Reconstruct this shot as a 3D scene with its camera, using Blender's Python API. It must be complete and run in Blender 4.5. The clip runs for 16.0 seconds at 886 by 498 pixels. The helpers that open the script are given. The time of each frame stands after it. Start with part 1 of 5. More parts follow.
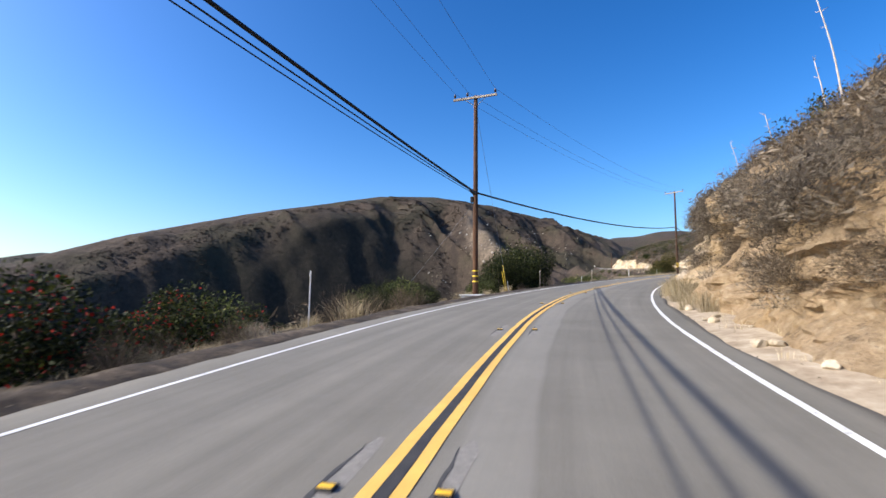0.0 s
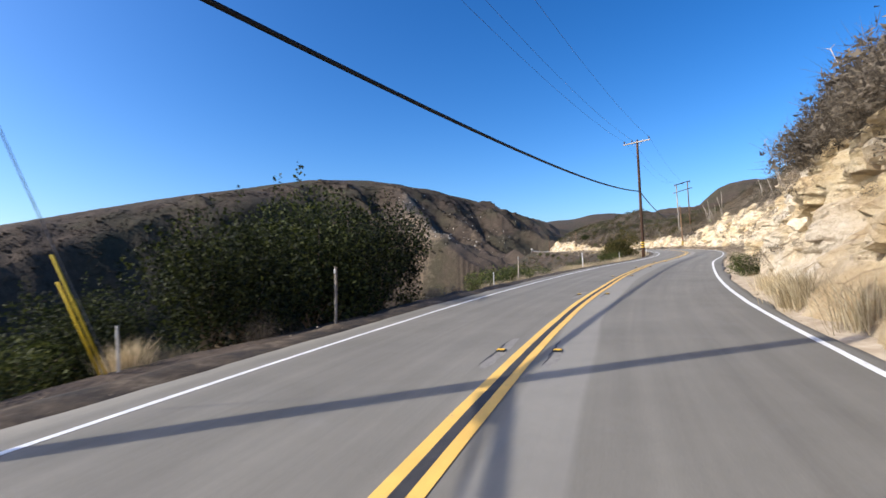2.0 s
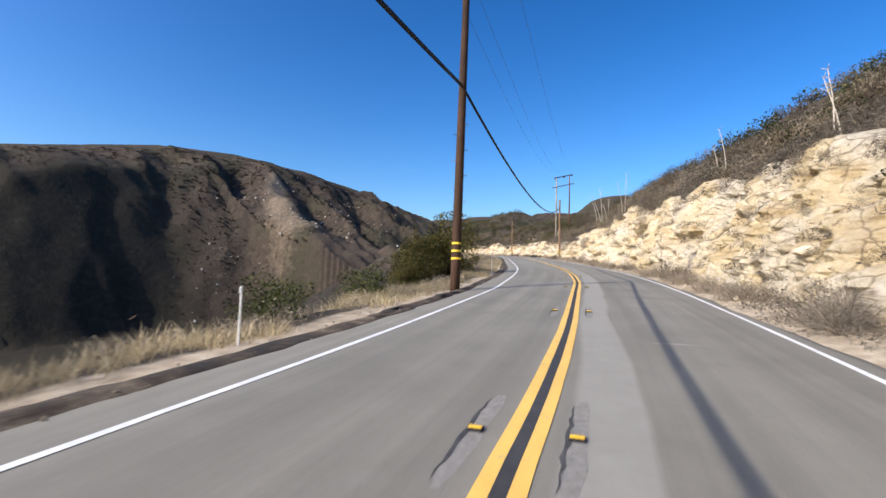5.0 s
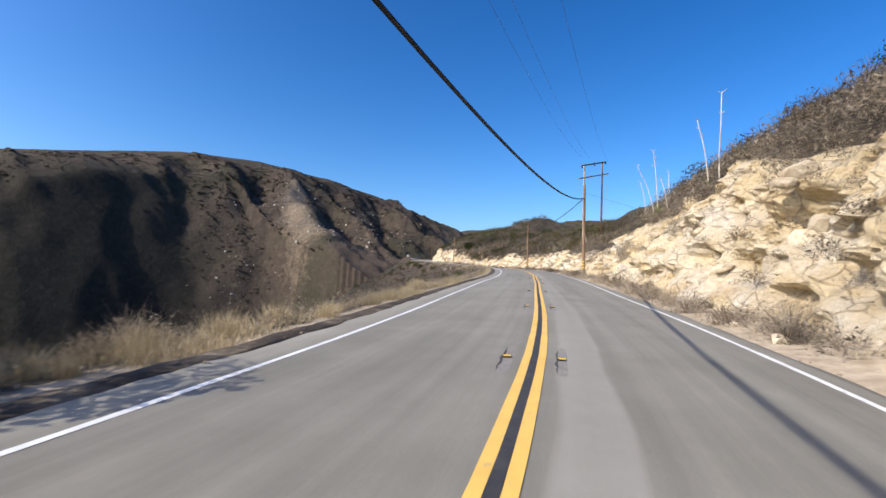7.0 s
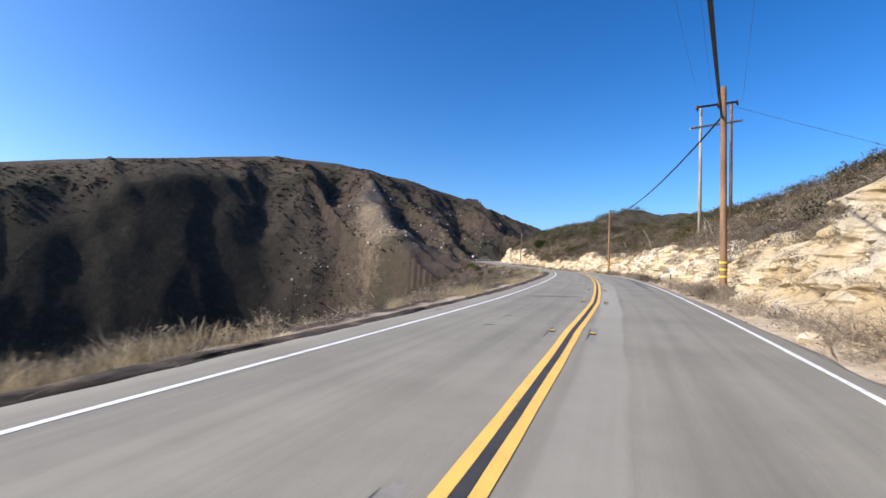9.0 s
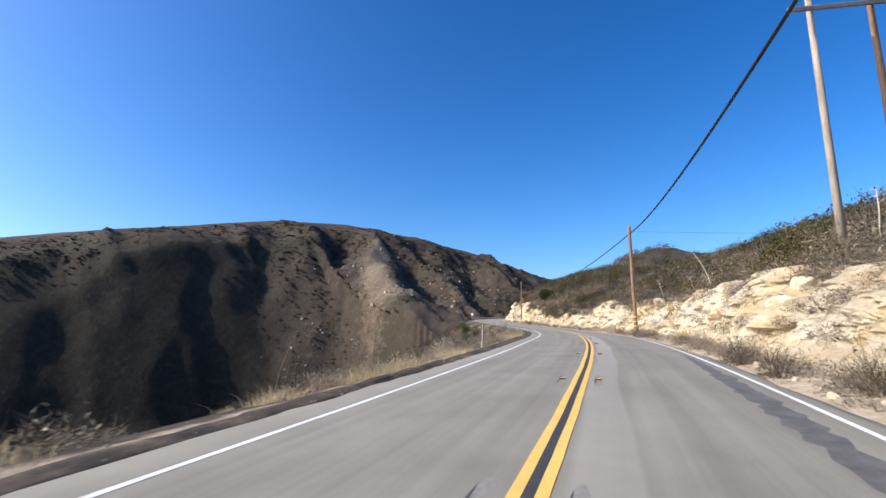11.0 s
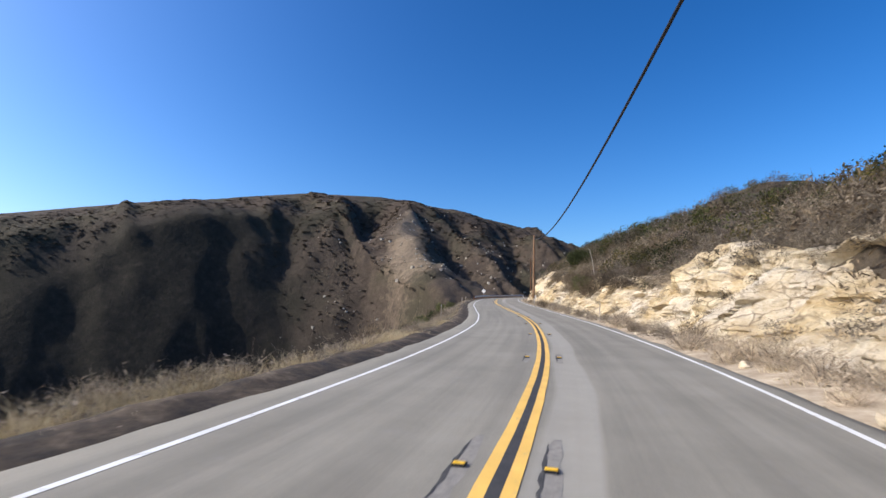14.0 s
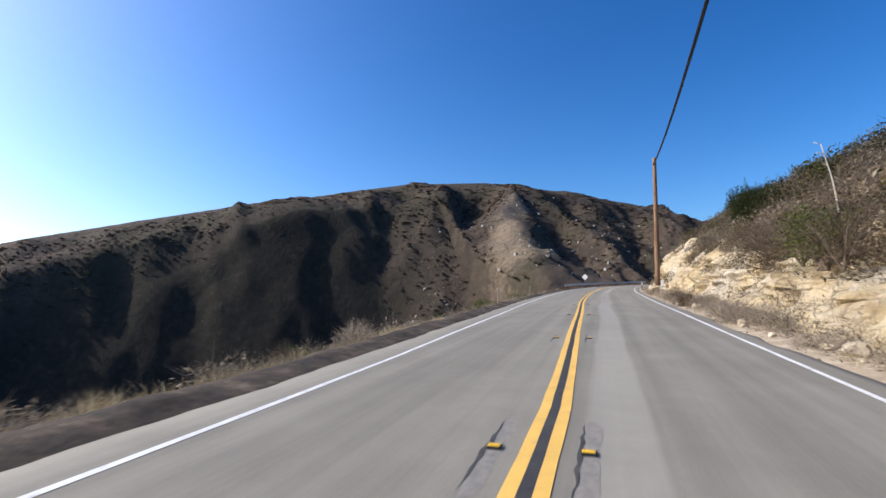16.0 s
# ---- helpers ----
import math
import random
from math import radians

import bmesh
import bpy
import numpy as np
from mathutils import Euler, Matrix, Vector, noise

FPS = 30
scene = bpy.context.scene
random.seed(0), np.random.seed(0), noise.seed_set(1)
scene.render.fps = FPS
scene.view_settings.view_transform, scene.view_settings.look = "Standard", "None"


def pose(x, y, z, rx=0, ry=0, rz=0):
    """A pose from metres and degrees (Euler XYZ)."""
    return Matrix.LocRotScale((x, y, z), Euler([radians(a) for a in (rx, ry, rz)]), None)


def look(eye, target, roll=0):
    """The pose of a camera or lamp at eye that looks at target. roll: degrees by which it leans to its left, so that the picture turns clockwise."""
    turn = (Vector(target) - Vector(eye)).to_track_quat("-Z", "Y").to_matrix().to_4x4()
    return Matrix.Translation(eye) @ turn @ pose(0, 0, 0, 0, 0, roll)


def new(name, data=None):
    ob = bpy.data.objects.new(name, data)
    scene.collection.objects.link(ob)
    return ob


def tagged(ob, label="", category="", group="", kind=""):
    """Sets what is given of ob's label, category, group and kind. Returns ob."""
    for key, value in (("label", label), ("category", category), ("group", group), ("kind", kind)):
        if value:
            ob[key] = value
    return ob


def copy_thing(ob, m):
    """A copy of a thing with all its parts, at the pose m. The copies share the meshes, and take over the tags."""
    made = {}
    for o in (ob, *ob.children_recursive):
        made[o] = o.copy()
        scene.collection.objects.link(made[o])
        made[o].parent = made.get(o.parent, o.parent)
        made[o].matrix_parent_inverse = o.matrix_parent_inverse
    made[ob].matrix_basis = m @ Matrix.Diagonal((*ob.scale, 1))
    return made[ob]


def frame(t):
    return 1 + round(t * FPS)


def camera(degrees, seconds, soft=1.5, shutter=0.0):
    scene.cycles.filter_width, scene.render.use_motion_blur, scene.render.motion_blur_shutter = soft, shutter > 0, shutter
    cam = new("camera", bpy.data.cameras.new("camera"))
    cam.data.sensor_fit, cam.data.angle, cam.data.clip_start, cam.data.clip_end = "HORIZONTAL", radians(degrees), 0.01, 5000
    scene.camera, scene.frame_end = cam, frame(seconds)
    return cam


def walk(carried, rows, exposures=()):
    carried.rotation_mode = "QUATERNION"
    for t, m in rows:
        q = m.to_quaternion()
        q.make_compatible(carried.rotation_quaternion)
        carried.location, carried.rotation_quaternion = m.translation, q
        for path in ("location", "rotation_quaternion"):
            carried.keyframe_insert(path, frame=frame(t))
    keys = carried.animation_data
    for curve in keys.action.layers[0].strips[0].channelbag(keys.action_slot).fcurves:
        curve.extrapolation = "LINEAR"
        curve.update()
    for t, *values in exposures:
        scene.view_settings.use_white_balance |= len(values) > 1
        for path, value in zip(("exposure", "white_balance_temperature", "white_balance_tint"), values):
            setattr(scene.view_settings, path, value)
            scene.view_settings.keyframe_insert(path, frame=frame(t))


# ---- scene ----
# seconds, place, then degrees: yaw to the left of +y, pitch up, roll
cam = camera(84.4, 16.0, shutter=0.12)
PATH = [
    (0.0, (-7.14, -6.56, -0.33), 16.05, 5.26, -0.40),
    (0.5, (-7.24, 0.02, 0.03), 15.83, 4.95, -2.81),
    (1.0, (-7.16, 6.46, 0.36), 15.09, 4.47, -3.54),
    (1.5, (-6.83, 12.79, 0.66), 13.09, 3.61, -2.55),
    (2.0, (-6.16, 19.05, 0.97), 9.24, 3.45, -2.07),
    (2.5, (-5.10, 25.28, 1.30), 5.48, 3.18, -0.77),
    (3.0, (-3.66, 31.51, 1.65), 2.09, 2.76, -0.62),
    (3.5, (-1.88, 37.75, 2.00), -0.74, 2.57, 0.44),
    (3.7, (-1.09, 40.25, 2.14), -1.79, 2.52, 0.71),
    (4.0, (0.18, 44.00, 2.34), -2.66, 2.50, 1.01),
    (4.5, (2.40, 50.25, 2.67), -3.59, 2.59, 1.35),
    (5.0, (4.70, 56.48, 3.00), -3.89, 2.76, 1.59),
    (5.5, (7.03, 62.69, 3.31), -3.64, 2.92, 1.85),
    (5.8, (8.42, 66.39, 3.51), -3.24, 2.97, 2.06),
    (6.0, (9.33, 68.86, 3.64), -2.73, 2.85, 2.54),
    (6.5, (11.55, 75.01, 3.97), -1.35, 3.06, 2.99),
    (7.0, (13.56, 81.22, 4.31), 0.04, 3.91, 2.48),
    (7.5, (15.30, 87.55, 4.65), 2.41, 4.26, 1.11),
    (8.0, (16.81, 94.01, 4.99), 5.25, 4.31, 0.71),
    (8.5, (18.18, 100.61, 5.33), 7.44, 4.34, 0.55),
    (9.0, (19.47, 107.32, 5.66), 10.14, 3.63, 2.90),
    (9.5, (20.68, 114.12, 5.99), 11.97, 4.79, 2.58),
    (10.0, (21.82, 120.99, 6.33), 12.33, 7.80, 0.96),
    (10.2, (22.25, 123.75, 6.47), 12.37, 8.69, 1.18),
    (10.5, (22.86, 127.91, 6.68), 12.50, 9.57, 0.87),
    (11.0, (23.77, 134.89, 7.03), 12.85, 10.53, 0.60),
    (11.5, (24.53, 141.94, 7.38), 13.33, 10.94, 0.57),
    (12.0, (25.18, 149.05, 7.71), 13.88, 10.88, 0.71),
    (12.5, (25.72, 156.22, 8.04), 14.47, 10.45, 0.97),
    (13.0, (26.10, 163.46, 8.34), 15.46, 9.46, 1.47),
    (13.5, (26.25, 170.75, 8.63), 16.73, 8.51, 1.10),
    (14.0, (26.09, 178.08, 8.90), 19.04, 7.92, 1.13),
    (14.5, (25.60, 185.40, 9.16), 22.23, 7.68, 1.06),
    (15.0, (24.75, 192.70, 9.43), 26.24, 7.38, 1.10),
    (15.5, (23.54, 199.97, 9.73), 29.97, 6.86, 1.30),
    (16.0, (21.99, 207.18, 10.09), 32.62, 6.69, 0.26),
]


def aim(place, yaw, pitch, roll):
    y, p = radians(yaw), radians(pitch)
    ahead = Vector((-math.sin(y) * math.cos(p), math.cos(y) * math.cos(p), math.sin(p)))
    return look(place, Vector(place) + ahead, roll)


walk(cam, [(t, aim(*row)) for t, *row in PATH],
     [(0.0, 0.16), (2.0, 0.06), (3.5, 0.0), (5.8, -0.02), (8.5, 0.0), (10.0, 0.12), (13.0, -0.02), (16.0, -0.08)])

# ---------------------------------------------------------------- light
SUN_AZ = radians(27)          # shadows run this far to +y from +x
SUN_EL = radians(36.5)
world = bpy.data.worlds.new("sky_world")
scene.world = world
world.use_nodes = True
wn = world.node_tree
bg = wn.nodes["Background"]
sky = wn.nodes.new("ShaderNodeTexSky")
sky.sky_type = "NISHITA"
sky.sun_disc = False
sky.sun_elevation = SUN_EL
to_sun = Vector((-math.cos(SUN_AZ) * math.cos(SUN_EL), -math.sin(SUN_AZ) * math.cos(SUN_EL), math.sin(SUN_EL)))
sky.sun_rotation = math.atan2(to_sun.x, to_sun.y)
sky.altitude = 400
sky.air_density, sky.dust_density, sky.ozone_density = 1.0, 2.6, 3.0
deep = wn.nodes.new("ShaderNodeHueSaturation")
deep.inputs["Saturation"].default_value = 1.22
deep.inputs["Hue"].default_value = 0.503
richer = wn.nodes.new("ShaderNodeGamma")
richer.inputs["Gamma"].default_value = 1.35
wn.links.new(sky.outputs[0], richer.inputs["Color"])
wn.links.new(richer.outputs[0], deep.inputs["Color"])
wn.links.new(deep.outputs[0], bg.inputs[0])
bg.inputs[1].default_value = 0.132
sun = new("sun", bpy.data.lights.new("sun", "SUN"))
sun.data.energy, sun.data.angle, sun.data.color = 5.2, radians(0.4), (1.0, 0.93, 0.82)
sun.matrix_world = look(to_sun * 100, (0, 0, 0))


# ---------------------------------------------------------------- materials
class Mat:
    """A node material under construction."""

    def __init__(self, name, rough=0.9, metal=0.0):
        self.m = bpy.data.materials.new(name)
        self.m.use_nodes = True
        self.t = self.m.node_tree
        self.b = self.t.nodes["Principled BSDF"]
        self.b.inputs["Roughness"].default_value = rough
        self.b.inputs["Metallic"].default_value = metal
        self.b.inputs["Specular IOR Level"].default_value = 0.25

    def node(self, kind, **values):
        n = self.t.nodes.new(kind)
        for k, v in values.items():
            if isinstance(v, bpy.types.NodeSocket):
                self.t.links.new(v, n.inputs[k])
            else:
                n.inputs[k].default_value = v
        return n

    def place(self, coords="Object", scale=(1, 1, 1)):
        tc = self.t.nodes.new("ShaderNodeTexCoord")
        mp = self.t.nodes.new("ShaderNodeMapping")
        mp.inputs["Scale"].default_value = scale
        self.t.links.new(tc.outputs[coords], mp.inputs[0])
        return mp.outputs[0]

    def world(self, scale=(1, 1, 1)):
        g = self.t.nodes.new("ShaderNodeNewGeometry")
        mp = self.t.nodes.new("ShaderNodeMapping")
        mp.inputs["Scale"].default_value = scale
        self.t.links.new(g.outputs["Position"], mp.inputs[0])
        return mp.outputs[0]

    def noise(self, where, scale, detail=4.0, rough=0.6):
        n = self.node("ShaderNodeTexNoise", Vector=where, Scale=scale, Detail=detail, Roughness=rough)
        return n.outputs["Fac"]

    def ramp(self, fac, *stops):
        r = self.t.nodes.new("ShaderNodeValToRGB")
        e = r.color_ramp.elements
        while len(e) < len(stops):
            e.new(0.5)
        for k, (p, c) in enumerate(stops):
            e[k].position = p
            e[k].color = (*c, 1) if len(c) == 3 else (c[0], c[0], c[0], 1)
        self.t.links.new(fac, r.inputs[0])
        return r.outputs[0]

    def mix(self, fac, a, b, kind="MIX"):
        n = self.t.nodes.new("ShaderNodeMix")
        n.data_type, n.blend_type = "RGBA", kind
        for k, v in ((0, fac), (6, a), (7, b)):
            if isinstance(v, bpy.types.NodeSocket):
                self.t.links.new(v, n.inputs[k])
            else:
                n.inputs[k].default_value = v if k == 0 else (*v, 1)
        return n.outputs[2]

    def math(self, op, a, b=0.0):
        n = self.t.nodes.new("ShaderNodeMath")
        n.operation = op
        for k, v in ((0, a), (1, b)):
            if isinstance(v, bpy.types.NodeSocket):
                self.t.links.new(v, n.inputs[k])
            else:
                n.inputs[k].default_value = v
        return n.outputs[0]

    def colour(self, c):
        if isinstance(c, bpy.types.NodeSocket):
            self.t.links.new(c, self.b.inputs["Base Color"])
        else:
            self.b.inputs["Base Color"].default_value = (*c, 1)
        return self

    def bump(self, height, strength=0.4, distance=0.02):
        n = self.node("ShaderNodeBump", Height=height, Strength=strength, Distance=distance)
        self.t.links.new(n.outputs[0], self.b.inputs["Normal"])
        return self


def plain(name, c1, c2, scale=6.0, rough=0.85, metal=0.0, bump=0.3, dist=0.01, random_tint=0.0):
    """Two tones of one surface mixed by noise at two scales."""
    m = Mat(name, rough, metal)
    w = m.world()
    f = m.math("ADD", m.math("MULTIPLY", m.noise(w, scale), 0.6), m.math("MULTIPLY", m.noise(w, scale * 7), 0.4))
    c = m.ramp(f, (0.35, c1), (0.65, c2))
    if random_tint:
        oi = m.t.nodes.new("ShaderNodeObjectInfo")
        hsv = m.node("ShaderNodeHueSaturation", Color=c)
        v = m.math("ADD", m.math("MULTIPLY", oi.outputs["Random"], random_tint), 1 - random_tint / 2)
        m.t.links.new(v, hsv.inputs["Value"])
        c = hsv.outputs[0]
    m.colour(c)
    if bump:
        m.bump(m.noise(w, scale * 9), bump, dist)
    return m.m


def asphalt():
    m = Mat("asphalt", 0.82)
    uv = m.t.nodes.new("ShaderNodeUVMap")
    uv.uv_map = "UVMap"
    sep = m.node("ShaderNodeSeparateXYZ", Vector=uv.outputs[0])
    w = m.world()
    grit = m.noise(w, 95, 3, 0.7)
    blot = m.noise(w, 0.55, 5, 0.65)
    base = m.ramp(blot, (0.3, (0.240, 0.226, 0.191)), (0.7, (0.300, 0.283, 0.241)))
    base = m.mix(0.55, base, m.ramp(grit, (0.28, (0.1, 0.1, 0.1)), (0.5, (0.25, 0.25, 0.245)), (0.74, (0.46, 0.45, 0.44))), "SOFT_LIGHT")
    # wheel paths and paving streaks run with the road
    mp = m.node("ShaderNodeMapping", Vector=uv.outputs[0], Scale=(0.045, 2.3, 1))
    streak = m.noise(mp.outputs[0], 1.0, 4, 0.6)
    base = m.mix(0.5, base, m.ramp(streak, (0.32, (0.33, 0.33, 0.33)), (0.68, (0.62, 0.62, 0.62))), "OVERLAY")
    # a paler strip just right of the middle, with a seam
    wob = m.math("MULTIPLY", m.math("SUBTRACT", m.noise(m.node("ShaderNodeMapping", Vector=uv.outputs[0], Scale=(0.07, 0, 1)).outputs[0], 1.0, 3), 0.5), 0.7)
    off = m.math("ADD", sep.outputs[1], wob)
    pale = m.ramp(off, (0.0, (0.0,)), (0.22, (0.0,)), (0.30, (1.0,)), (0.78, (1.0,)), (0.84, (0.0,)))
    fade = m.ramp(m.noise(m.node("ShaderNodeMapping", Vector=uv.outputs[0], Scale=(0.02, 0, 1)).outputs[0], 1.0, 2), (0.38, (0.2,)), (0.58, (0.7,)))
    both = m.math("MULTIPLY", pale, fade)
    lighter = m.ramp(m.noise(w, 3.0, 5, 0.7), (0.3, (0.315, 0.30, 0.264)), (0.7, (0.365, 0.348, 0.306)))
    base = m.mix(both, base, lighter)
    # the first stretch was paved with darker stone
    dark = m.ramp(m.math("MULTIPLY", sep.outputs[0], 0.005), (0.3, (0.80, 0.80, 0.81)), (0.55, (1.0, 1.0, 1.0)))
    base = m.mix(1.0, base, dark, "MULTIPLY")
    dirt = m.ramp(m.noise(w, 1.7, 6, 0.7), (0.62, (0.0,)), (0.8, (0.5,)))
    base = m.mix(dirt, base, (0.22, 0.215, 0.21))
    # an oil-dark stain across the outer lane
    ds = m.math("MULTIPLY", m.math("SUBTRACT", m.math("ADD", sep.outputs[0], m.math("MULTIPLY", sep.outputs[1], -0.33)), 142.05), 1.45)
    dv = m.math("MULTIPLY", m.math("ADD", sep.outputs[1], 1.3), 0.62)
    ball = m.math("ADD", m.math("MULTIPLY", ds, ds), m.math("MULTIPLY", dv, dv))
    smear = m.noise(m.node("ShaderNodeMapping", Vector=uv.outputs[0], Scale=(1.1, 3.2, 1)).outputs[0], 1.3, 5, 0.65)
    spot = m.ramp(m.math("ADD", ball, m.math("MULTIPLY", smear, 1.1)), (0.6, (0.85,)), (0.85, (0.5,)), (0.98, (0.0,)))
    base = m.mix(spot, base, (0.095, 0.088, 0.08))
    m.colour(base)
    m.bump(grit, 0.5, 0.006)
    return m.m


def worn_paint(name, c, under, cover):
    m = Mat(name, 0.55)
    w = m.world()
    worn = m.ramp(m.noise(w, 7, 6, 0.72), (cover, (0.0,)), (cover + 0.1, (1.0,)))
    tone = m.ramp(m.noise(w, 2.2, 4), (0.3, tuple(0.8 * k for k in c)), (0.7, c))
    grit = m.noise(w, 110, 2)
    tone = m.mix(0.35, tone, m.ramp(grit, (0.3, (0.3, 0.3, 0.3)), (0.6, (0.6, 0.6, 0.6))), "SOFT_LIGHT")
    m.colour(m.mix(worn, tone, under))
    m.bump(grit, 0.3, 0.004)
    return m.m


def rock_material():
    """Pale bedded sandstone; browner and earthier where the road begins."""
    m = Mat("sandstone", 0.92)
    w = m.world()
    tilt = m.world((0.45, 0.45, 0.95))
    bed = m.noise(tilt, 1.6, 6, 0.66)
    blot = m.noise(w, 0.32, 5, 0.6)
    fine = m.noise(w, 5.5, 8, 0.72)
    c = m.ramp(bed, (0.27, (0.36, 0.25, 0.125)), (0.42, (0.53, 0.405, 0.23)), (0.55, (0.63, 0.515, 0.33)), (0.72, (0.70, 0.61, 0.44)))
    c = m.mix(m.ramp(blot, (0.44, (0.0,)), (0.62, (0.75,))), c, m.ramp(fine, (0.3, (0.52, 0.455, 0.365)), (0.7, (0.76, 0.71, 0.61))))
    c = m.mix(0.5, c, m.ramp(fine, (0.3, (0.24, 0.24, 0.24)), (0.62, (0.62, 0.62, 0.62))), "SOFT_LIGHT")
    crack = m.node("ShaderNodeTexVoronoi", Vector=m.world((1, 1, 2.2)), Scale=1.7)
    crack.feature = "DISTANCE_TO_EDGE"
    warp = m.mix(0.3, w, m.node("ShaderNodeTexNoise", Vector=w, Scale=1.1).outputs["Color"])
    mp = m.node("ShaderNodeMapping", Vector=warp, Scale=(1.0, 1.0, 1.35))
    m.t.links.new(mp.outputs[0], crack.inputs["Vector"])
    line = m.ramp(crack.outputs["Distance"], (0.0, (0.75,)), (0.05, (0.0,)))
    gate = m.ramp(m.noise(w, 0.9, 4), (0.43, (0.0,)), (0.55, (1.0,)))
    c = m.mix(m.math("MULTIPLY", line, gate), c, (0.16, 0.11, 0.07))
    sep = m.node("ShaderNodeSeparateXYZ", Vector=w)
    soil = m.ramp(m.math("ADD", m.math("MULTIPLY", sep.outputs[1], 0.01), m.math("MULTIPLY", m.noise(w, 0.3, 4), 0.35)), (0.30, (1.0,)), (0.52, (0.0,)))
    brown = m.ramp(fine, (0.3, (0.23, 0.145, 0.07)), (0.55, (0.38, 0.26, 0.14)), (0.75, (0.54, 0.42, 0.27)))
    c = m.mix(m.math("MULTIPLY", soil, 0.85), c, brown)
    m.colour(c)
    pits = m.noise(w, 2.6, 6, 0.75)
    # shade inside the pits, painted as dark spots where the bump dips
    pit_shade = m.ramp(pits, (0.33, (0.85,)), (0.41, (0.0,)))
    c = m.mix(pit_shade, c, (0.13, 0.09, 0.055))
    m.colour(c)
    m.bump(m.math("ADD", m.math("MULTIPLY", fine, 0.7), m.math("ADD", m.math("MULTIPLY", bed, 0.9), pits)), 1.0, 0.2)
    return m.m


def ground_material():
    """Pale dirt by the road, brown brush ground on the slopes, scarps on the hill across, painted shade on the canyon
    sides.
    """
    m = Mat("canyon_ground", 0.95)
    w = m.world()
    fine = m.noise(w, 2.6, 7, 0.7)
    mid = m.noise(w, 0.16, 6, 0.66)
    big = m.noise(w, 0.018, 5, 0.6)
    brush = m.ramp(m.math("ADD", m.math("MULTIPLY", mid, 0.6), m.math("MULTIPLY", fine, 0.4)), (0.36, (0.038, 0.029, 0.023)), (0.5, (0.068, 0.050, 0.038)), (0.68, (0.108, 0.080, 0.060)))
    green = m.ramp(fine, (0.35, (0.022, 0.025, 0.014)), (0.65, (0.06, 0.058, 0.03)))
    c = m.mix(m.ramp(big, (0.46, (0.0,)), (0.6, (0.6,))), brush, green)
    at_scarp = m.t.nodes.new("ShaderNodeAttribute")
    at_scarp.attribute_name = "bare"
    scarp = m.ramp(m.math("ADD", m.math("MULTIPLY", fine, 0.5), m.math("MULTIPLY", m.noise(w, 0.3, 6, 0.7), 0.5)), (0.34, (0.13, 0.097, 0.066)), (0.6, (0.25, 0.195, 0.14)), (0.78, (0.42, 0.36, 0.28)))
    gate = m.ramp(m.math("ADD", m.math("MULTIPLY", at_scarp.outputs["Fac"], 0.6), m.math("MULTIPLY", m.noise(w, 0.14, 7, 0.75), 0.85)), (0.62, (0.0,)), (0.86, (0.9,)))
    c = m.mix(gate, c, scarp)
    # dark chaparral, blackened further to stand in for the canyon sides' shade
    at_brush_shade = m.t.nodes.new("ShaderNodeAttribute")
    at_brush_shade.attribute_name = "dense"
    c = m.mix(m.math("MULTIPLY", at_brush_shade.outputs["Fac"], 0.94), c, m.ramp(m.math("ADD", m.math("MULTIPLY", m.noise(w, 0.22, 7, 0.72), 0.75), m.math("MULTIPLY", fine, 0.25)), (0.36, (0.009, 0.0085, 0.006)), (0.52, (0.021, 0.018, 0.013)), (0.70, (0.052, 0.041, 0.029))))
    at_dirt = m.t.nodes.new("ShaderNodeAttribute")
    at_dirt.attribute_name = "dirt"
    dirt = m.ramp(fine, (0.3, (0.26, 0.20, 0.135)), (0.55, (0.44, 0.36, 0.26)), (0.75, (0.56, 0.49, 0.38)))
    c = m.mix(m.ramp(m.math("ADD", at_dirt.outputs["Fac"], m.math("MULTIPLY", m.math("SUBTRACT", m.noise(w, 1.1, 5), 0.5), 0.7)), (0.4, (0.0,)), (0.62, (1.0,))), c, dirt)
    clump = m.noise(w, 0.42, 7, 0.72)
    tuft = m.math("MULTIPLY", m.ramp(clump, (0.34, (1.0,)), (0.62, (0.0,))), m.math("SUBTRACT", 1.0, at_dirt.outputs["Fac"]))
    c = m.mix(m.math("MULTIPLY", tuft, 0.5), c, m.ramp(fine, (0.35, (0.016, 0.015, 0.010)), (0.68, (0.042, 0.037, 0.024))))
    m.colour(c)
    lumps = m.math("ADD", m.math("MULTIPLY", clump, -2.5), m.math("MULTIPLY", m.noise(w, 0.2, 6, 0.72), 7.0))
    m.bump(m.math("ADD", m.math("MULTIPLY", fine, 0.3), m.math("MULTIPLY", lumps, m.math("SUBTRACT", 1.0, at_dirt.outputs["Fac"]))), 0.5, 0.25)
    return m.m


def dike_material():
    """Old dark asphalt, with soil washed over it in tongues."""
    m = Mat("dike_asphalt", 0.95)
    w = m.world()
    fine = m.noise(w, 9, 6, 0.7)
    c = m.ramp(m.noise(w, 1.3, 6, 0.7), (0.36, (0.030, 0.026, 0.022)), (0.52, (0.075, 0.057, 0.040)), (0.63, (0.15, 0.118, 0.082)), (0.74, (0.34, 0.28, 0.2)))
    c = m.mix(0.6, c, m.ramp(fine, (0.3, (0.25, 0.25, 0.25)), (0.65, (0.62, 0.62, 0.62))), "SOFT_LIGHT")
    m.colour(c)
    m.bump(fine, 0.9, 0.03)
    return m.m


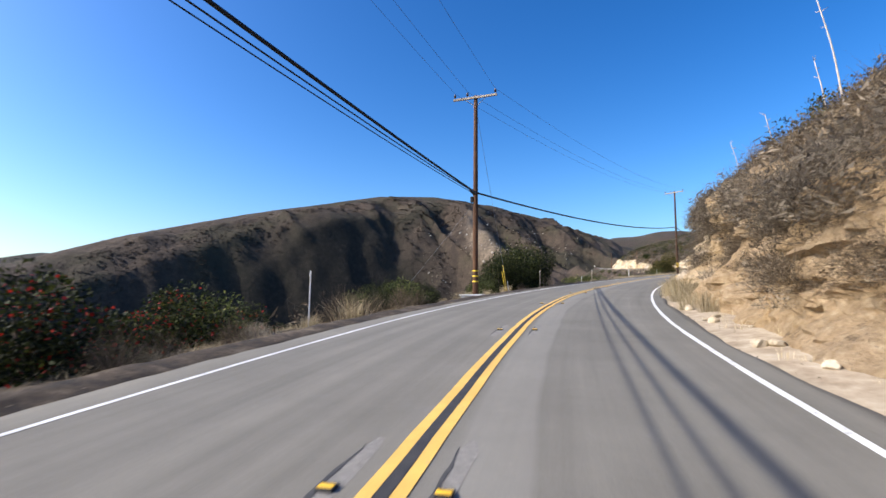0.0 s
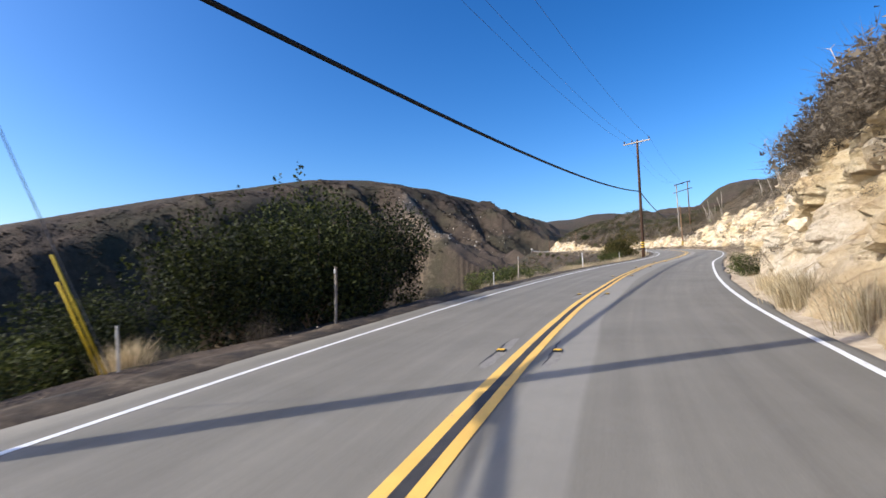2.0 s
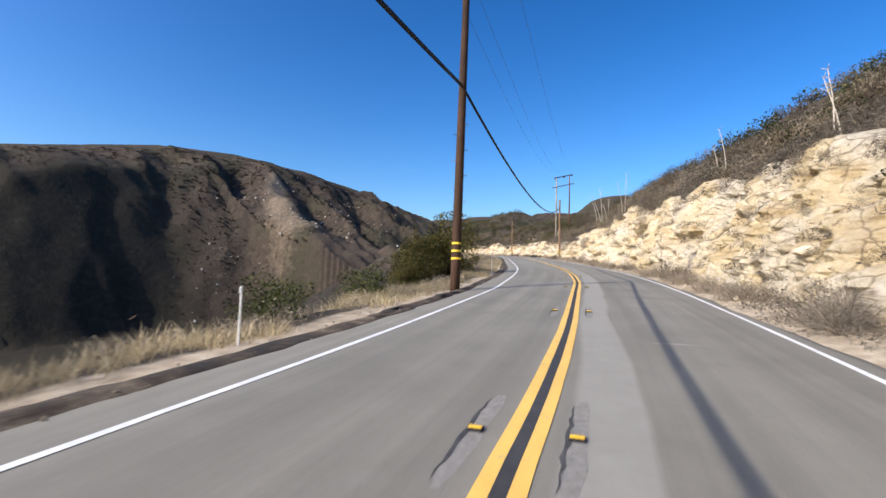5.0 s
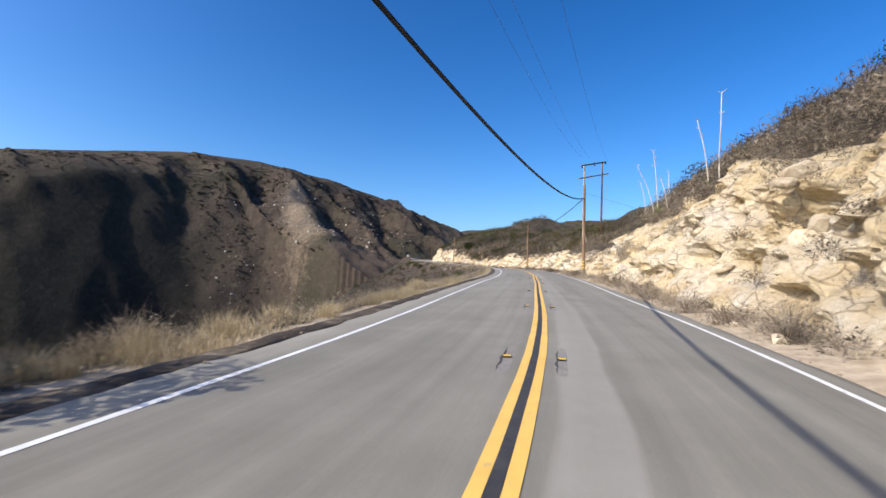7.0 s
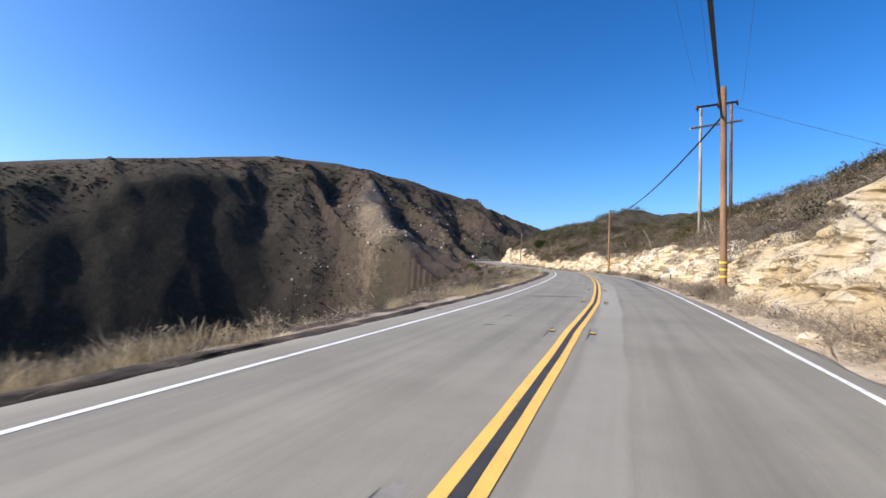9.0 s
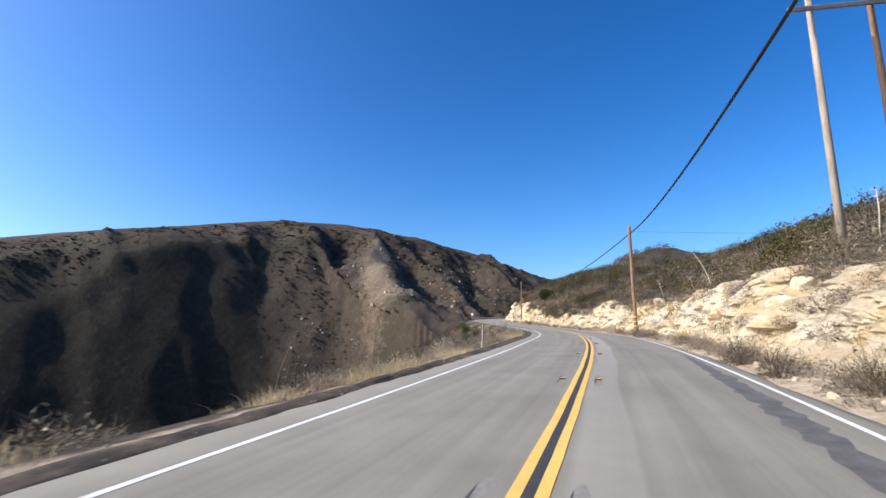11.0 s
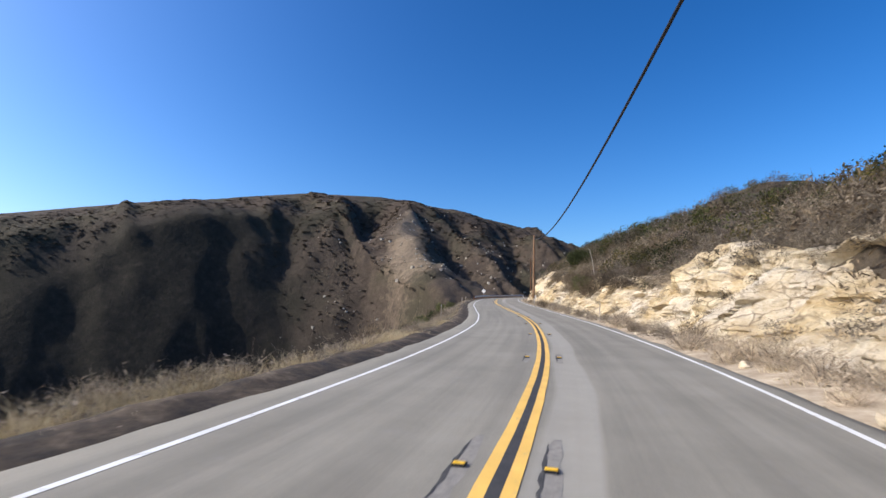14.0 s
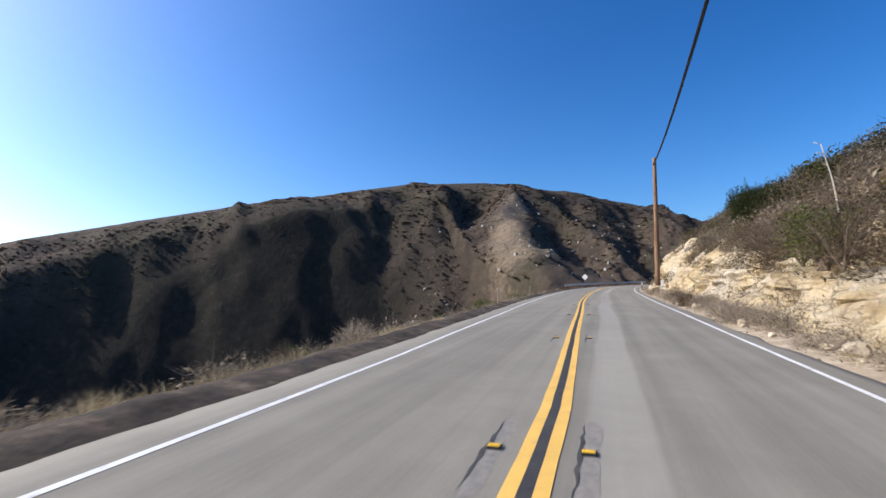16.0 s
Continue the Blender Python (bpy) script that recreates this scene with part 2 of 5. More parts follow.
def foliage(name, c1, c2, c3, rough=0.7):
    """Leaves: each its own tone, each plant a little different."""
    m = Mat(name, rough)
    g = m.t.nodes.new("ShaderNodeNewGeometry")
    oi = m.t.nodes.new("ShaderNodeObjectInfo")
    c = m.ramp(g.outputs["Random Per Island"], (0.1, c1), (0.5, c2), (0.95, c3))
    hsv = m.node("ShaderNodeHueSaturation", Color=c)
    m.t.links.new(m.math("ADD", m.math("MULTIPLY", oi.outputs["Random"], 0.5), 0.75), hsv.inputs["Value"])
    patch = m.ramp(m.noise(m.world(), 0.12, 4), (0.35, (0.55, 0.55, 0.55)), (0.65, (1.25, 1.2, 1.1)))
    tone = m.mix(1.0, hsv.outputs[0], patch, "MULTIPLY")
    m.colour(tone)
    # light comes through thin leaves
    through_leaf = m.node("ShaderNodeBsdfTranslucent", Color=tone)
    both = m.node("ShaderNodeMixShader", Fac=0.32)
    m.t.links.new(m.b.outputs[0], both.inputs[1])
    m.t.links.new(through_leaf.outputs[0], both.inputs[2])
    m.t.links.new(both.outputs[0], m.t.nodes["Material Output"].inputs["Surface"])
    return m.m


def wood_material(name, dark, light):
    m = Mat(name, 0.85)
    grain = m.noise(m.world((9, 9, 0.35)), 3.0, 7, 0.7)
    stain = m.noise(m.world(), 0.5, 4)
    c = m.ramp(m.math("ADD", m.math("MULTIPLY", grain, 0.6), m.math("MULTIPLY", stain, 0.4)), (0.36, dark), (0.66, light))
    line = m.ramp(m.noise(m.world((22, 22, 0.5)), 2.2, 3), (0.60, (0.0,)), (0.68, (0.7,)))
    m.colour(m.mix(line, c, tuple(0.35 * k for k in dark)))
    m.bump(grain, 0.5, 0.01)
    return m.m


ASPHALT = asphalt()
WHITE = worn_paint("white_paint", (0.76, 0.76, 0.74), (0.30, 0.295, 0.29), 0.58)
YELLOW = worn_paint("yellow_paint", (0.80, 0.50, 0.12), (0.34, 0.28, 0.18), 0.62)
SEAL = plain("black_sealant", (0.03, 0.03, 0.032), (0.06, 0.058, 0.056), 5, 0.7)
TAR_AND_SHADE = plain("tar_and_slot_shade", (0.035, 0.035, 0.036), (0.08, 0.078, 0.075), 4, 0.75)
STAIN = plain("dark_patch_asphalt", (0.218, 0.206, 0.188), (0.272, 0.257, 0.232), 3.5, 0.85)
WET = plain("fresh_tar_patch", (0.075, 0.072, 0.068), (0.14, 0.135, 0.127), 3, 0.7)
GRIND = plain("ground_asphalt", (0.17, 0.16, 0.146), (0.275, 0.26, 0.235), 16, 0.9, bump=0.5, dist=0.012)
DIKE = dike_material()
GROUND = ground_material()
ROCK = rock_material()
GRIT = plain("road_grit", (0.13, 0.105, 0.075), (0.36, 0.30, 0.22), 9, 0.95, bump=0)
STONE = plain("loose_sandstone", (0.36, 0.28, 0.18), (0.63, 0.55, 0.42), 2.2, 0.92, bump=0.7, dist=0.05, random_tint=0.5)
BOULDER = plain("pale_boulder", (0.27, 0.24, 0.20), (0.50, 0.455, 0.385), 0.4, 0.9, bump=0.5, dist=0.2)
WOOD_DARK = wood_material("creosoted_wood", (0.05, 0.026, 0.015), (0.15, 0.075, 0.04))
WOOD_BLACK = wood_material("dark_stained_wood", (0.032, 0.018, 0.012), (0.095, 0.05, 0.03))
WOOD_TAN = wood_material("weathered_pine", (0.13, 0.07, 0.038), (0.34, 0.215, 0.13))
WOOD_GREY = wood_material("grey_wood", (0.22, 0.18, 0.14), (0.46, 0.41, 0.34))
STEEL = plain("galvanised_steel", (0.34, 0.35, 0.36), (0.5, 0.5, 0.5), 9, 0.5, 0.6)
RUBBER = plain("cable_black", (0.012, 0.012, 0.014), (0.022, 0.022, 0.024), 9, 0.6)
WIRE = plain("bare_wire", (0.08, 0.085, 0.1), (0.14, 0.15, 0.17), 9, 0.5)
PORCELAIN = plain("brown_porcelain", (0.06, 0.04, 0.035), (0.12, 0.085, 0.07), 9, 0.3)
BAND = plain("yellow_band", (0.72, 0.50, 0.03), (0.85, 0.62, 0.06), 9, 0.5)
AMBER = plain("amber_reflector", (0.75, 0.42, 0.02), (0.9, 0.55, 0.04), 30, 0.3)
PAINTED = plain("white_board", (0.62, 0.61, 0.58), (0.8, 0.79, 0.77), 3, 0.7)
STALK = plain("bleached_stalk", (0.40, 0.35, 0.28), (0.62, 0.56, 0.48), 6, 0.85)
TWIG = plain("bare_twig", (0.10, 0.075, 0.055), (0.22, 0.17, 0.13), 6, 0.9)
LEAF_DARK = foliage("dark_leaves", (0.007, 0.012, 0.004), (0.02, 0.029, 0.008), (0.07, 0.083, 0.02))
LEAF_GREEN = foliage("green_leaves", (0.026, 0.036, 0.010), (0.066, 0.086, 0.022), (0.14, 0.155, 0.045))
LEAF_OLIVE = foliage("olive_leaves", (0.028, 0.033, 0.009), (0.08, 0.082, 0.02), (0.19, 0.15, 0.042))
LEAF_GREY = foliage("grey_brush", (0.11, 0.092, 0.072), (0.222, 0.189, 0.15), (0.37, 0.32, 0.256), 0.9)
LEAF_PALE = foliage("pale_brush", (0.22, 0.182, 0.143), (0.37, 0.315, 0.25), (0.54, 0.47, 0.385), 0.9)
LEAF_BROWN = foliage("brown_brush", (0.066, 0.051, 0.037), (0.138, 0.107, 0.075), (0.24, 0.19, 0.132), 0.9)
LEAF_RED = foliage("red_berries", (0.35, 0.02, 0.015), (0.5, 0.03, 0.02), (0.6, 0.06, 0.04), 0.5)
LEAF_AGAVE = foliage("agave_leaves", (0.16, 0.19, 0.11), (0.26, 0.28, 0.17), (0.38, 0.36, 0.22), 0.6)
STRAW = foliage("dry_grass", (0.26, 0.205, 0.12), (0.46, 0.385, 0.245), (0.66, 0.58, 0.42), 0.85)
SCRUB_FAR = foliage("far_scrub", (0.044, 0.034, 0.027), (0.076, 0.058, 0.045), (0.118, 0.090, 0.069), 0.95)

# ---------------------------------------------------------------- plan
# bends of the road's middle: x, y, z, every 20 m
AXIS = [(-7.2, -51.5, -4.3), (-7.6, -31.6, -3.1), (-7.99, -11.96, -1.97), (-8.38, 8.0, -0.89), (-5.68, 27.75, 0.1), (0.28, 46.8, 1.15),
        (7.68, 65.36, 2.12), (14.02, 84.3, 3.14), (18.06, 103.86, 4.16), (21.48, 123.54, 5.13), (24.02, 143.35, 6.12),
        (25.47, 163.28, 7.01), (25.17, 183.25, 7.76), (22.35, 203.02, 8.56), (17.6, 222.4, 9.6), (12.6, 241.8, 10.7),
        (8.0, 261.3, 11.8), (4.6, 281.0, 12.9), (4.5, 301.0, 14.0), (9.5, 320.3, 15.1), (20.0, 337.3, 16.2), (34.5, 351.0, 17.2)]


def spline(points, step):
    """Catmull-Rom through points, resampled at even steps."""
    p = np.array(points, float)
    p = np.vstack([2 * p[0] - p[1], p, 2 * p[-1] - p[-2]])
    out = []
    for k in range(1, len(p) - 2):
        for u in np.linspace(0, 1, 24, endpoint=False):
            a, b, c, d = p[k - 1], p[k], p[k + 1], p[k + 2]
            out.append(0.5 * (2 * b + (c - a) * u + (2 * a - 5 * b + 4 * c - d) * u * u + (3 * b - a - 3 * c + d) * u ** 3))
    out.append(p[-2])
    out = np.array(out)
    run = np.r_[0, np.cumsum(np.linalg.norm(np.diff(out[:, :2], axis=0), axis=1))]
    even = np.arange(0, run[-1], step)
    return np.stack([np.interp(even, run, out[:, n]) for n in range(3)], 1)


ROAD = spline(AXIS, 1.0)
S0 = 39.6                                   # run of the road's first metres, before s = 0
RUN = np.r_[0, np.cumsum(np.linalg.norm(np.diff(ROAD[:, :2], axis=0), axis=1))] - S0
AHEAD = np.gradient(ROAD[:, :2], axis=0)
AHEAD /= np.linalg.norm(AHEAD, axis=1)[:, None]
RIGHT = np.stack([AHEAD[:, 1], -AHEAD[:, 0]], 1)


def at(s, v=0.0, up=0.0):
    """The place s along the road, v to its right, up over its surface."""
    x, y, z, rx, ry = (np.interp(s, RUN, c) for c in (*ROAD.T, *RIGHT.T))
    return Vector((x + rx * v, y + ry * v, z + up))


def heading(s):
    """Degrees of the road's direction from +y, to the left."""
    rx, ry = np.interp(s, RUN, RIGHT[:, 0]), np.interp(s, RUN, RIGHT[:, 1])
    return math.degrees(math.atan2(ry, rx))


def along(x, y):
    """Run and offset of places from the road's middle."""
    x, y = np.asarray(x, float), np.asarray(y, float)
    s, v = np.empty(x.shape), np.empty(x.shape)
    z = np.empty(x.shape)
    fx, fy, fs, fv, fz = x.ravel(), y.ravel(), s.ravel(), v.ravel(), z.ravel()
    for a in range(0, len(fx), 20000):
        px, py = fx[a:a + 20000], fy[a:a + 20000]
        k = ((px[:, None] - ROAD[None, :, 0]) ** 2 + (py[:, None] - ROAD[None, :, 1]) ** 2).argmin(1)
        dx, dy = px - ROAD[k, 0], py - ROAD[k, 1]
        du = np.clip(dx * AHEAD[k, 0] + dy * AHEAD[k, 1], -1, 1)
        fs[a:a + 20000] = RUN[k] + du
        fv[a:a + 20000] = dx * RIGHT[k, 0] + dy * RIGHT[k, 1]
        slope = np.gradient(ROAD[:, 2])
        fz[a:a + 20000] = ROAD[k, 2] + du * slope[k]
        far = np.abs(dx * AHEAD[k, 0] + dy * AHEAD[k, 1]) > 3
        fv[a:a + 20000] = np.where(far, np.sign(fv[a:a + 20000]) * np.hypot(dx, dy), fv[a:a + 20000])
    return s, v, z


TABLES = {}


def wave(x, y, size, seed=0):
    """Smooth noise from -1 to 1 on numpy arrays: value noise on a lattice."""
    if seed not in TABLES:
        TABLES[seed] = np.random.RandomState(seed).uniform(-1, 1, (64, 64))
    table = TABLES[seed]
    u, v = np.asarray(x, float) / size, np.asarray(y, float) / size
    i, j = np.floor(u).astype(int), np.floor(v).astype(int)
    f, g = u - i, v - j
    f, g = f * f * f * (f * (6 * f - 15) + 10), g * g * g * (g * (6 * g - 15) + 10)
    a, b = table[i % 64, j % 64], table[(i + 1) % 64, j % 64]
    c, d = table[i % 64, (j + 1) % 64], table[(i + 1) % 64, (j + 1) % 64]
    return (a * (1 - f) + b * f) * (1 - g) + (c * (1 - f) + d * f) * g


def fractal(x, y, size, octaves=4, seed=0, keep=0.5):
    total, gain = 0, 1
    for o in range(octaves):
        total = total + gain * wave(x + 17.3 * o, y - 9.1 * o, size / 2 ** o, seed + o)
        gain *= keep
    return total


# the ridge across the canyon: x, y, height
RIDGE = np.array([(-640, -260, -30), (-520, 60, 0), (-430, 260, 26), (-396, 330, 54), (-350, 430, 86), (-262, 580, 128), (-205, 638, 135), (-145, 690, 129),
                  (-79, 742, 117), (-40, 766, 104), (20, 800, 84), (120, 850, 60), (300, 900, 40)], float)


def ridge_field(x, y):
    """Distance from the ridge line, signed to its far side, its height there and the run along it."""
    best = np.full(x.shape, 1e9)
    height, run, side = np.zeros(x.shape), np.zeros(x.shape), np.zeros(x.shape)
    start = 0.0
    for a, b in zip(RIDGE[:-1], RIDGE[1:]):
        d = b[:2] - a[:2]
        n = np.linalg.norm(d)
        u = np.clip(((x - a[0]) * d[0] + (y - a[1]) * d[1]) / n ** 2, 0, 1)
        dist = np.hypot(x - a[0] - u * d[0], y - a[1] - u * d[1])
        near = dist < best
        best = np.where(near, dist, best)
        height = np.where(near, a[2] + u * (b[2] - a[2]), height)
        run = np.where(near, start + u * n, run)
        side = np.where(near, np.sign(d[0] * (y - a[1]) - d[1] * (x - a[0])), side)
        start += n
    return best * side, height, run


def cut_height(s):
    """Height of the rock cut on the road's inner side."""
    return np.interp(s, [-60, 0, 25, 45, 60, 80, 100, 112, 135, 146, 155, 180, 200, 212, 225, 245, 258, 275, 295, 330],
                     [3.2, 3.2, 3.9, 4.5, 4.3, 4.5, 5.0, 5.4, 4.8, 2.6, 3.0, 2.9, 3.2, 3.3, 2.8, 3.0, 3.4, 4.2, 4.5, 4.5])


def bank_grade(s):
    """Rise of the hillside above the cut."""
    return np.interp(s, [-60, 18, 42, 70, 130, 155, 190, 230, 260, 300, 330], [0.6, 0.62, 0.9, 0.76, 0.76, 0.64, 0.6, 0.56, 0.75, 0.7, 0.6])


def bank_rise(s):
    """How far the hillside climbs above the cut before it flattens."""
    return np.interp(s, [-60, 40, 90, 140, 170, 200, 240, 270, 330], [38, 36, 31, 26, 19, 15, 12, 13, 13])


def cut_top(s):
    """Offset of the rock cut's upper edge."""
    return np.interp(s, [-60, 50, 66, 400], [6.35, 6.35, 7.7, 7.7])


# pale patches: bare scarps, and at (-160, 485) a sunlit strip painted paler
SCARPS_AND_LIT = [(-114, 500, 13, 44, 1.0), (-125, 548, 12, 22, 0.7), (-92, 462, 16, 22, 0.8), (-70, 572, 12, 22, 0.75), (-80, 526, 9, 20, 0.5), (-58, 507, 10, 20, 0.7), (-72, 472, 12, 18, 0.6),
          (-160, 485, 12, 40, 0.4), (-26, 575, 14, 46, 0.5), (-40, 520, 12, 26, 0.45), (-146, 462, 8, 20, 0.5)]
# gullies down the face: their beds, depth, reach to the west and to the east
GULLIES = [([(-225, 540), (-205, 490), (-190, 466), (-179, 457), (-165, 448), (-150, 441), (-128, 422)], 10, 26, 30),
           ([(-178, 565), (-160, 524), (-148, 502), (-136, 488), (-130, 478), (-128, 466), (-114, 448)], 17, 24, 26),
           ([(-112, 610), (-100, 570), (-92, 536), (-80, 505), (-66, 480)], 8, 18, 18),
           ([(-66, 650), (-52, 600), (-46, 556), (-34, 520), (-22, 490)], 10, 20, 20)]


def gully_depth(x, y):
    """How deep the gullies are cut below the hill's face."""
    total, jag = np.zeros(x.shape), 3 * wave(x, y, 12, 25)
    for bed, depth, west, east in GULLIES:
        best, side = np.full(x.shape, 1e9), np.zeros(x.shape)
        for a, b in zip(bed[:-1], bed[1:]):
            dx, dy = b[0] - a[0], b[1] - a[1]
            u = np.clip(((x - a[0]) * dx + (y - a[1]) * dy) / (dx * dx + dy * dy), 0, 1)
            dist = np.hypot(x - a[0] - u * dx, y - a[1] - u * dy) + jag
            near = dist < best
            best = np.where(near, dist, best)
            side = np.where(near, dx * (y - a[1]) - dy * (x - a[0]), side)
        total = np.maximum(total, depth * np.clip(1 - best / np.where(side < 0, west, east), 0, 1))
    return total


def bare_ground(x, y, ribs):
    """How bare the soil is: scarps on the face across, crests of its ribs, one sunlit strip coloured as bare."""
    total = 0.15 * np.clip(ribs, 0, 1)
    for px, py, across, down, much in SCARPS_AND_LIT:
        u, v = (x - px) * 0.94 + (y - py) * 0.34, -(x - px) * 0.34 + (y - py) * 0.94
        total = total + much * np.exp(-(u / across) ** 2 - (v / down) ** 2) * (0.6 + 0.6 * np.clip(ribs, 0, 1))
    return np.clip(total, 0, 1)


def ground_z(x, y, extras=False):
    x, y = np.asarray(x, float), np.asarray(y, float)
    s, v, zr = along(x, y)
    # inner side: level behind the toe of the rock face, then the hillside
    hc, gr, most = cut_height(s), bank_grade(s), bank_rise(s)
    top = cut_top(s)
    w = np.clip(v - top + 0.1, 0, None)
    inner = zr + np.where(v < 5.0, -0.07 + 0.12 * np.clip(v - 3.6, 0, 1.4), 0.05 + (hc - 0.25) * np.clip((v - top + 0.15) / 0.85, 0, 1) + most * (1 - np.exp(-w * gr / most)))
    inner += np.clip(w / 8, 0, 1) * fractal(x, y, 14, 4, 3) * 0.9
    inner += np.clip(w / 12, 0, 1) * (2.8 + 1.5 * wave(x, y, 7, 87)) * np.exp(-((x - 50) / 11) ** 4 - ((y - 262) / 14) ** 4)     # knoll
    # outer side: shoulder, then the fall into the canyon
    o = np.clip(-v - 4.5, 0, None)
    lip = np.interp(s, [-60, 10, 28, 40, 55, 80, 110, 330], [2.5, 2.5, 1.6, 1.5, 0.8, 1.6, 1.0, 1.0])
    outer = zr - 0.10 + 0.05 * np.clip(o, 0, 1) - 0.10 * np.minimum(o, lip) - 0.62 * np.clip(o - lip, 0, None)
    outer += fractal(x, y, 9, 4, 5) * np.clip((o - 0.6) / 10, 0, 1) * 1.3 + 0.05 * wave(x, y, 0.9, 8) * np.clip(o * 3, 0, 1)
    near = np.where(v >= 0, inner, outer)
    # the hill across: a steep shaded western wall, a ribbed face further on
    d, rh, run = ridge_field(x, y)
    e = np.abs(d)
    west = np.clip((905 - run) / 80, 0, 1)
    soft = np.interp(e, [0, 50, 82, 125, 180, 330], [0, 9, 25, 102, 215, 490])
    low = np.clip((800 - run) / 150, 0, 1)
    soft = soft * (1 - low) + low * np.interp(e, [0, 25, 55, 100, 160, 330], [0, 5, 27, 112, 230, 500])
    face = 0.34 * np.clip(e, 0, 60) + 0.49 * np.clip(e - 60, 0, None)
    ribs = 0.42 - np.abs(wave(run + 16 * wave(x, y, 70, 9), e * 0.22, 44, 21)) * 1.3
    small = 0.35 - np.abs(wave(run + 5 * wave(x, y, 25, 19), e * 0.25, 17, 23))
    front = rh - np.where(d < 0, west * soft + (1 - west) * face, 0.25 * e)
    front = front + np.clip(e / 80, 0, 1) * np.where(d < 0, 1, 0.4) * ((17 - 11 * west) * ribs + (7 - 2 * west) * small) + fractal(x, y, 30, 4, 31, 0.62) * 2.6 * np.clip(e / 30, 0.12, 1) + 1.1 * wave(x, y, 8.5, 37) * np.clip((e - 40) / 60, 0, 1) - gully_depth(x, y)
    back = 175 * np.exp(-((y - 1650) / 420) ** 2) + 26 * fractal(x, y, 260, 3, 41) * np.clip((y - 1000) / 400, 0, 1)
    floor = -80 + 0.11 * np.clip(y - 100, 0, 500)
    hill = np.maximum(np.maximum(front, floor), np.where(y > 900, back, -1e3))
    z = np.where(v < 0, np.maximum(near, np.where(v < -14, hill, -1e3)), near)
    blend = np.clip((y - 350) / 120, 0, 1)
    z = np.where((v >= 0) & (y > 330), near * (1 - blend) + np.maximum(hill, 22) * blend, z)
    # the far brown hill beyond the bend
    z = np.maximum(z, np.where((x > 60) & (y > 420), 112 * np.exp(-(np.abs(x - 330) / 145) ** 4 - ((y - 690) / 150) ** 2) + 5 * fractal(x, y, 60, 3, 43), -1e3))
    brown = (x > 60) & (y > 480) & (v > 0)
    if not extras:
        return z
    over = (v < -14) & (hill > near)
    bare = np.where(over, bare_ground(x, y, ribs * 1.6), 0.22 + 0.2 * wave(x, y, 20, 61))
    bare = np.where(brown, 0.85 + 0.25 * wave(x, y, 30, 63), bare)
    # thick brush plus shade laid on as colour: west wall, slope below the road
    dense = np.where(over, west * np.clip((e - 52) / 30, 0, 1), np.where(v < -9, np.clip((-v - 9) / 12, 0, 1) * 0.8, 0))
    dirt = np.where(v > 0, np.clip((7.6 - v) / 1.5, 0, 1), np.interp(s, [40, 75, 195, 215], [0.55, 0.85, 0.85, 0.6]) * np.clip((5.4 + v) / 0.8, 0, 1))
    return z, bare, dirt, dense


def mesh_of(name, verts, faces, material=None, smooth=True):
    """A mesh from points and faces; faces may be an array, where all have as many corners."""
    me = bpy.data.meshes.new(name)
    verts = np.asarray(verts, np.float32).reshape(-1, 3)
    if isinstance(faces, np.ndarray):
        loops, sizes = faces.astype(np.int32).ravel(), np.full(len(faces), faces.shape[1], np.int32)
    else:
        loops, sizes = np.array([k for f in faces for k in f], np.int32), np.array([len(f) for f in faces], np.int32)
    me.vertices.add(len(verts))
    me.vertices.foreach_set("co", verts.ravel())
    me.loops.add(len(loops))
    me.loops.foreach_set("vertex_index", loops)
    me.polygons.add(len(sizes))
    me.polygons.foreach_set("loop_start", (np.cumsum(sizes) - sizes).astype(np.int32))
    me.polygons.foreach_set("use_smooth", np.full(len(sizes), smooth))
    for m in material if isinstance(material, (list, tuple)) else [material]:
        if m:
            me.materials.append(m)
    me.update(calc_edges=True)
    return me


def grid_faces(rows, cols, flip=False):
    a = np.arange(rows * cols).reshape(rows, cols)
    q = np.stack([a[:-1, :-1], a[:-1, 1:], a[1:, 1:], a[1:, :-1]], -1).reshape(-1, 4)
    return q[:, ::-1] if flip else q


def stretches(*parts):
    """Coordinates from (end, step) pairs, after a start."""
    out = [parts[0]]
    for end, step in parts[1:]:
        while out[-1] + step < end:
            out.append(out[-1] + step)
        out.append(end)
    return np.array(out)


# ---------------------------------------------------------------- ground and road
gx = stretches(-2600, (-900, 130), (-480, 12), (-200, 4), (-60, 4.5), (-24, 1.6), (48, 0.8), (100, 4), (420, 12), (2600, 160))
gy = stretches(-1500, (-300, 110), (-60, 14), (-20, 3), (262, 0.9), (340, 3), (780, 3.8), (1100, 25), (2200, 70), (3600, 250))
GX, GY = np.meshgrid(gx, gy)
GZ, BARE, DIRT, BRUSH_SHADE = ground_z(GX, GY, True)
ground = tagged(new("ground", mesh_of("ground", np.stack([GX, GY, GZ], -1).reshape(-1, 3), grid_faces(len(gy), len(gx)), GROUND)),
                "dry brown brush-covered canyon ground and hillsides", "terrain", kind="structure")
# the dense layer carries brush cover and painted shade
for layer, values in (("bare", BARE), ("dirt", DIRT), ("dense", BRUSH_SHADE)):
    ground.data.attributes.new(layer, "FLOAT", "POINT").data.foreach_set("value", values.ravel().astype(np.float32))


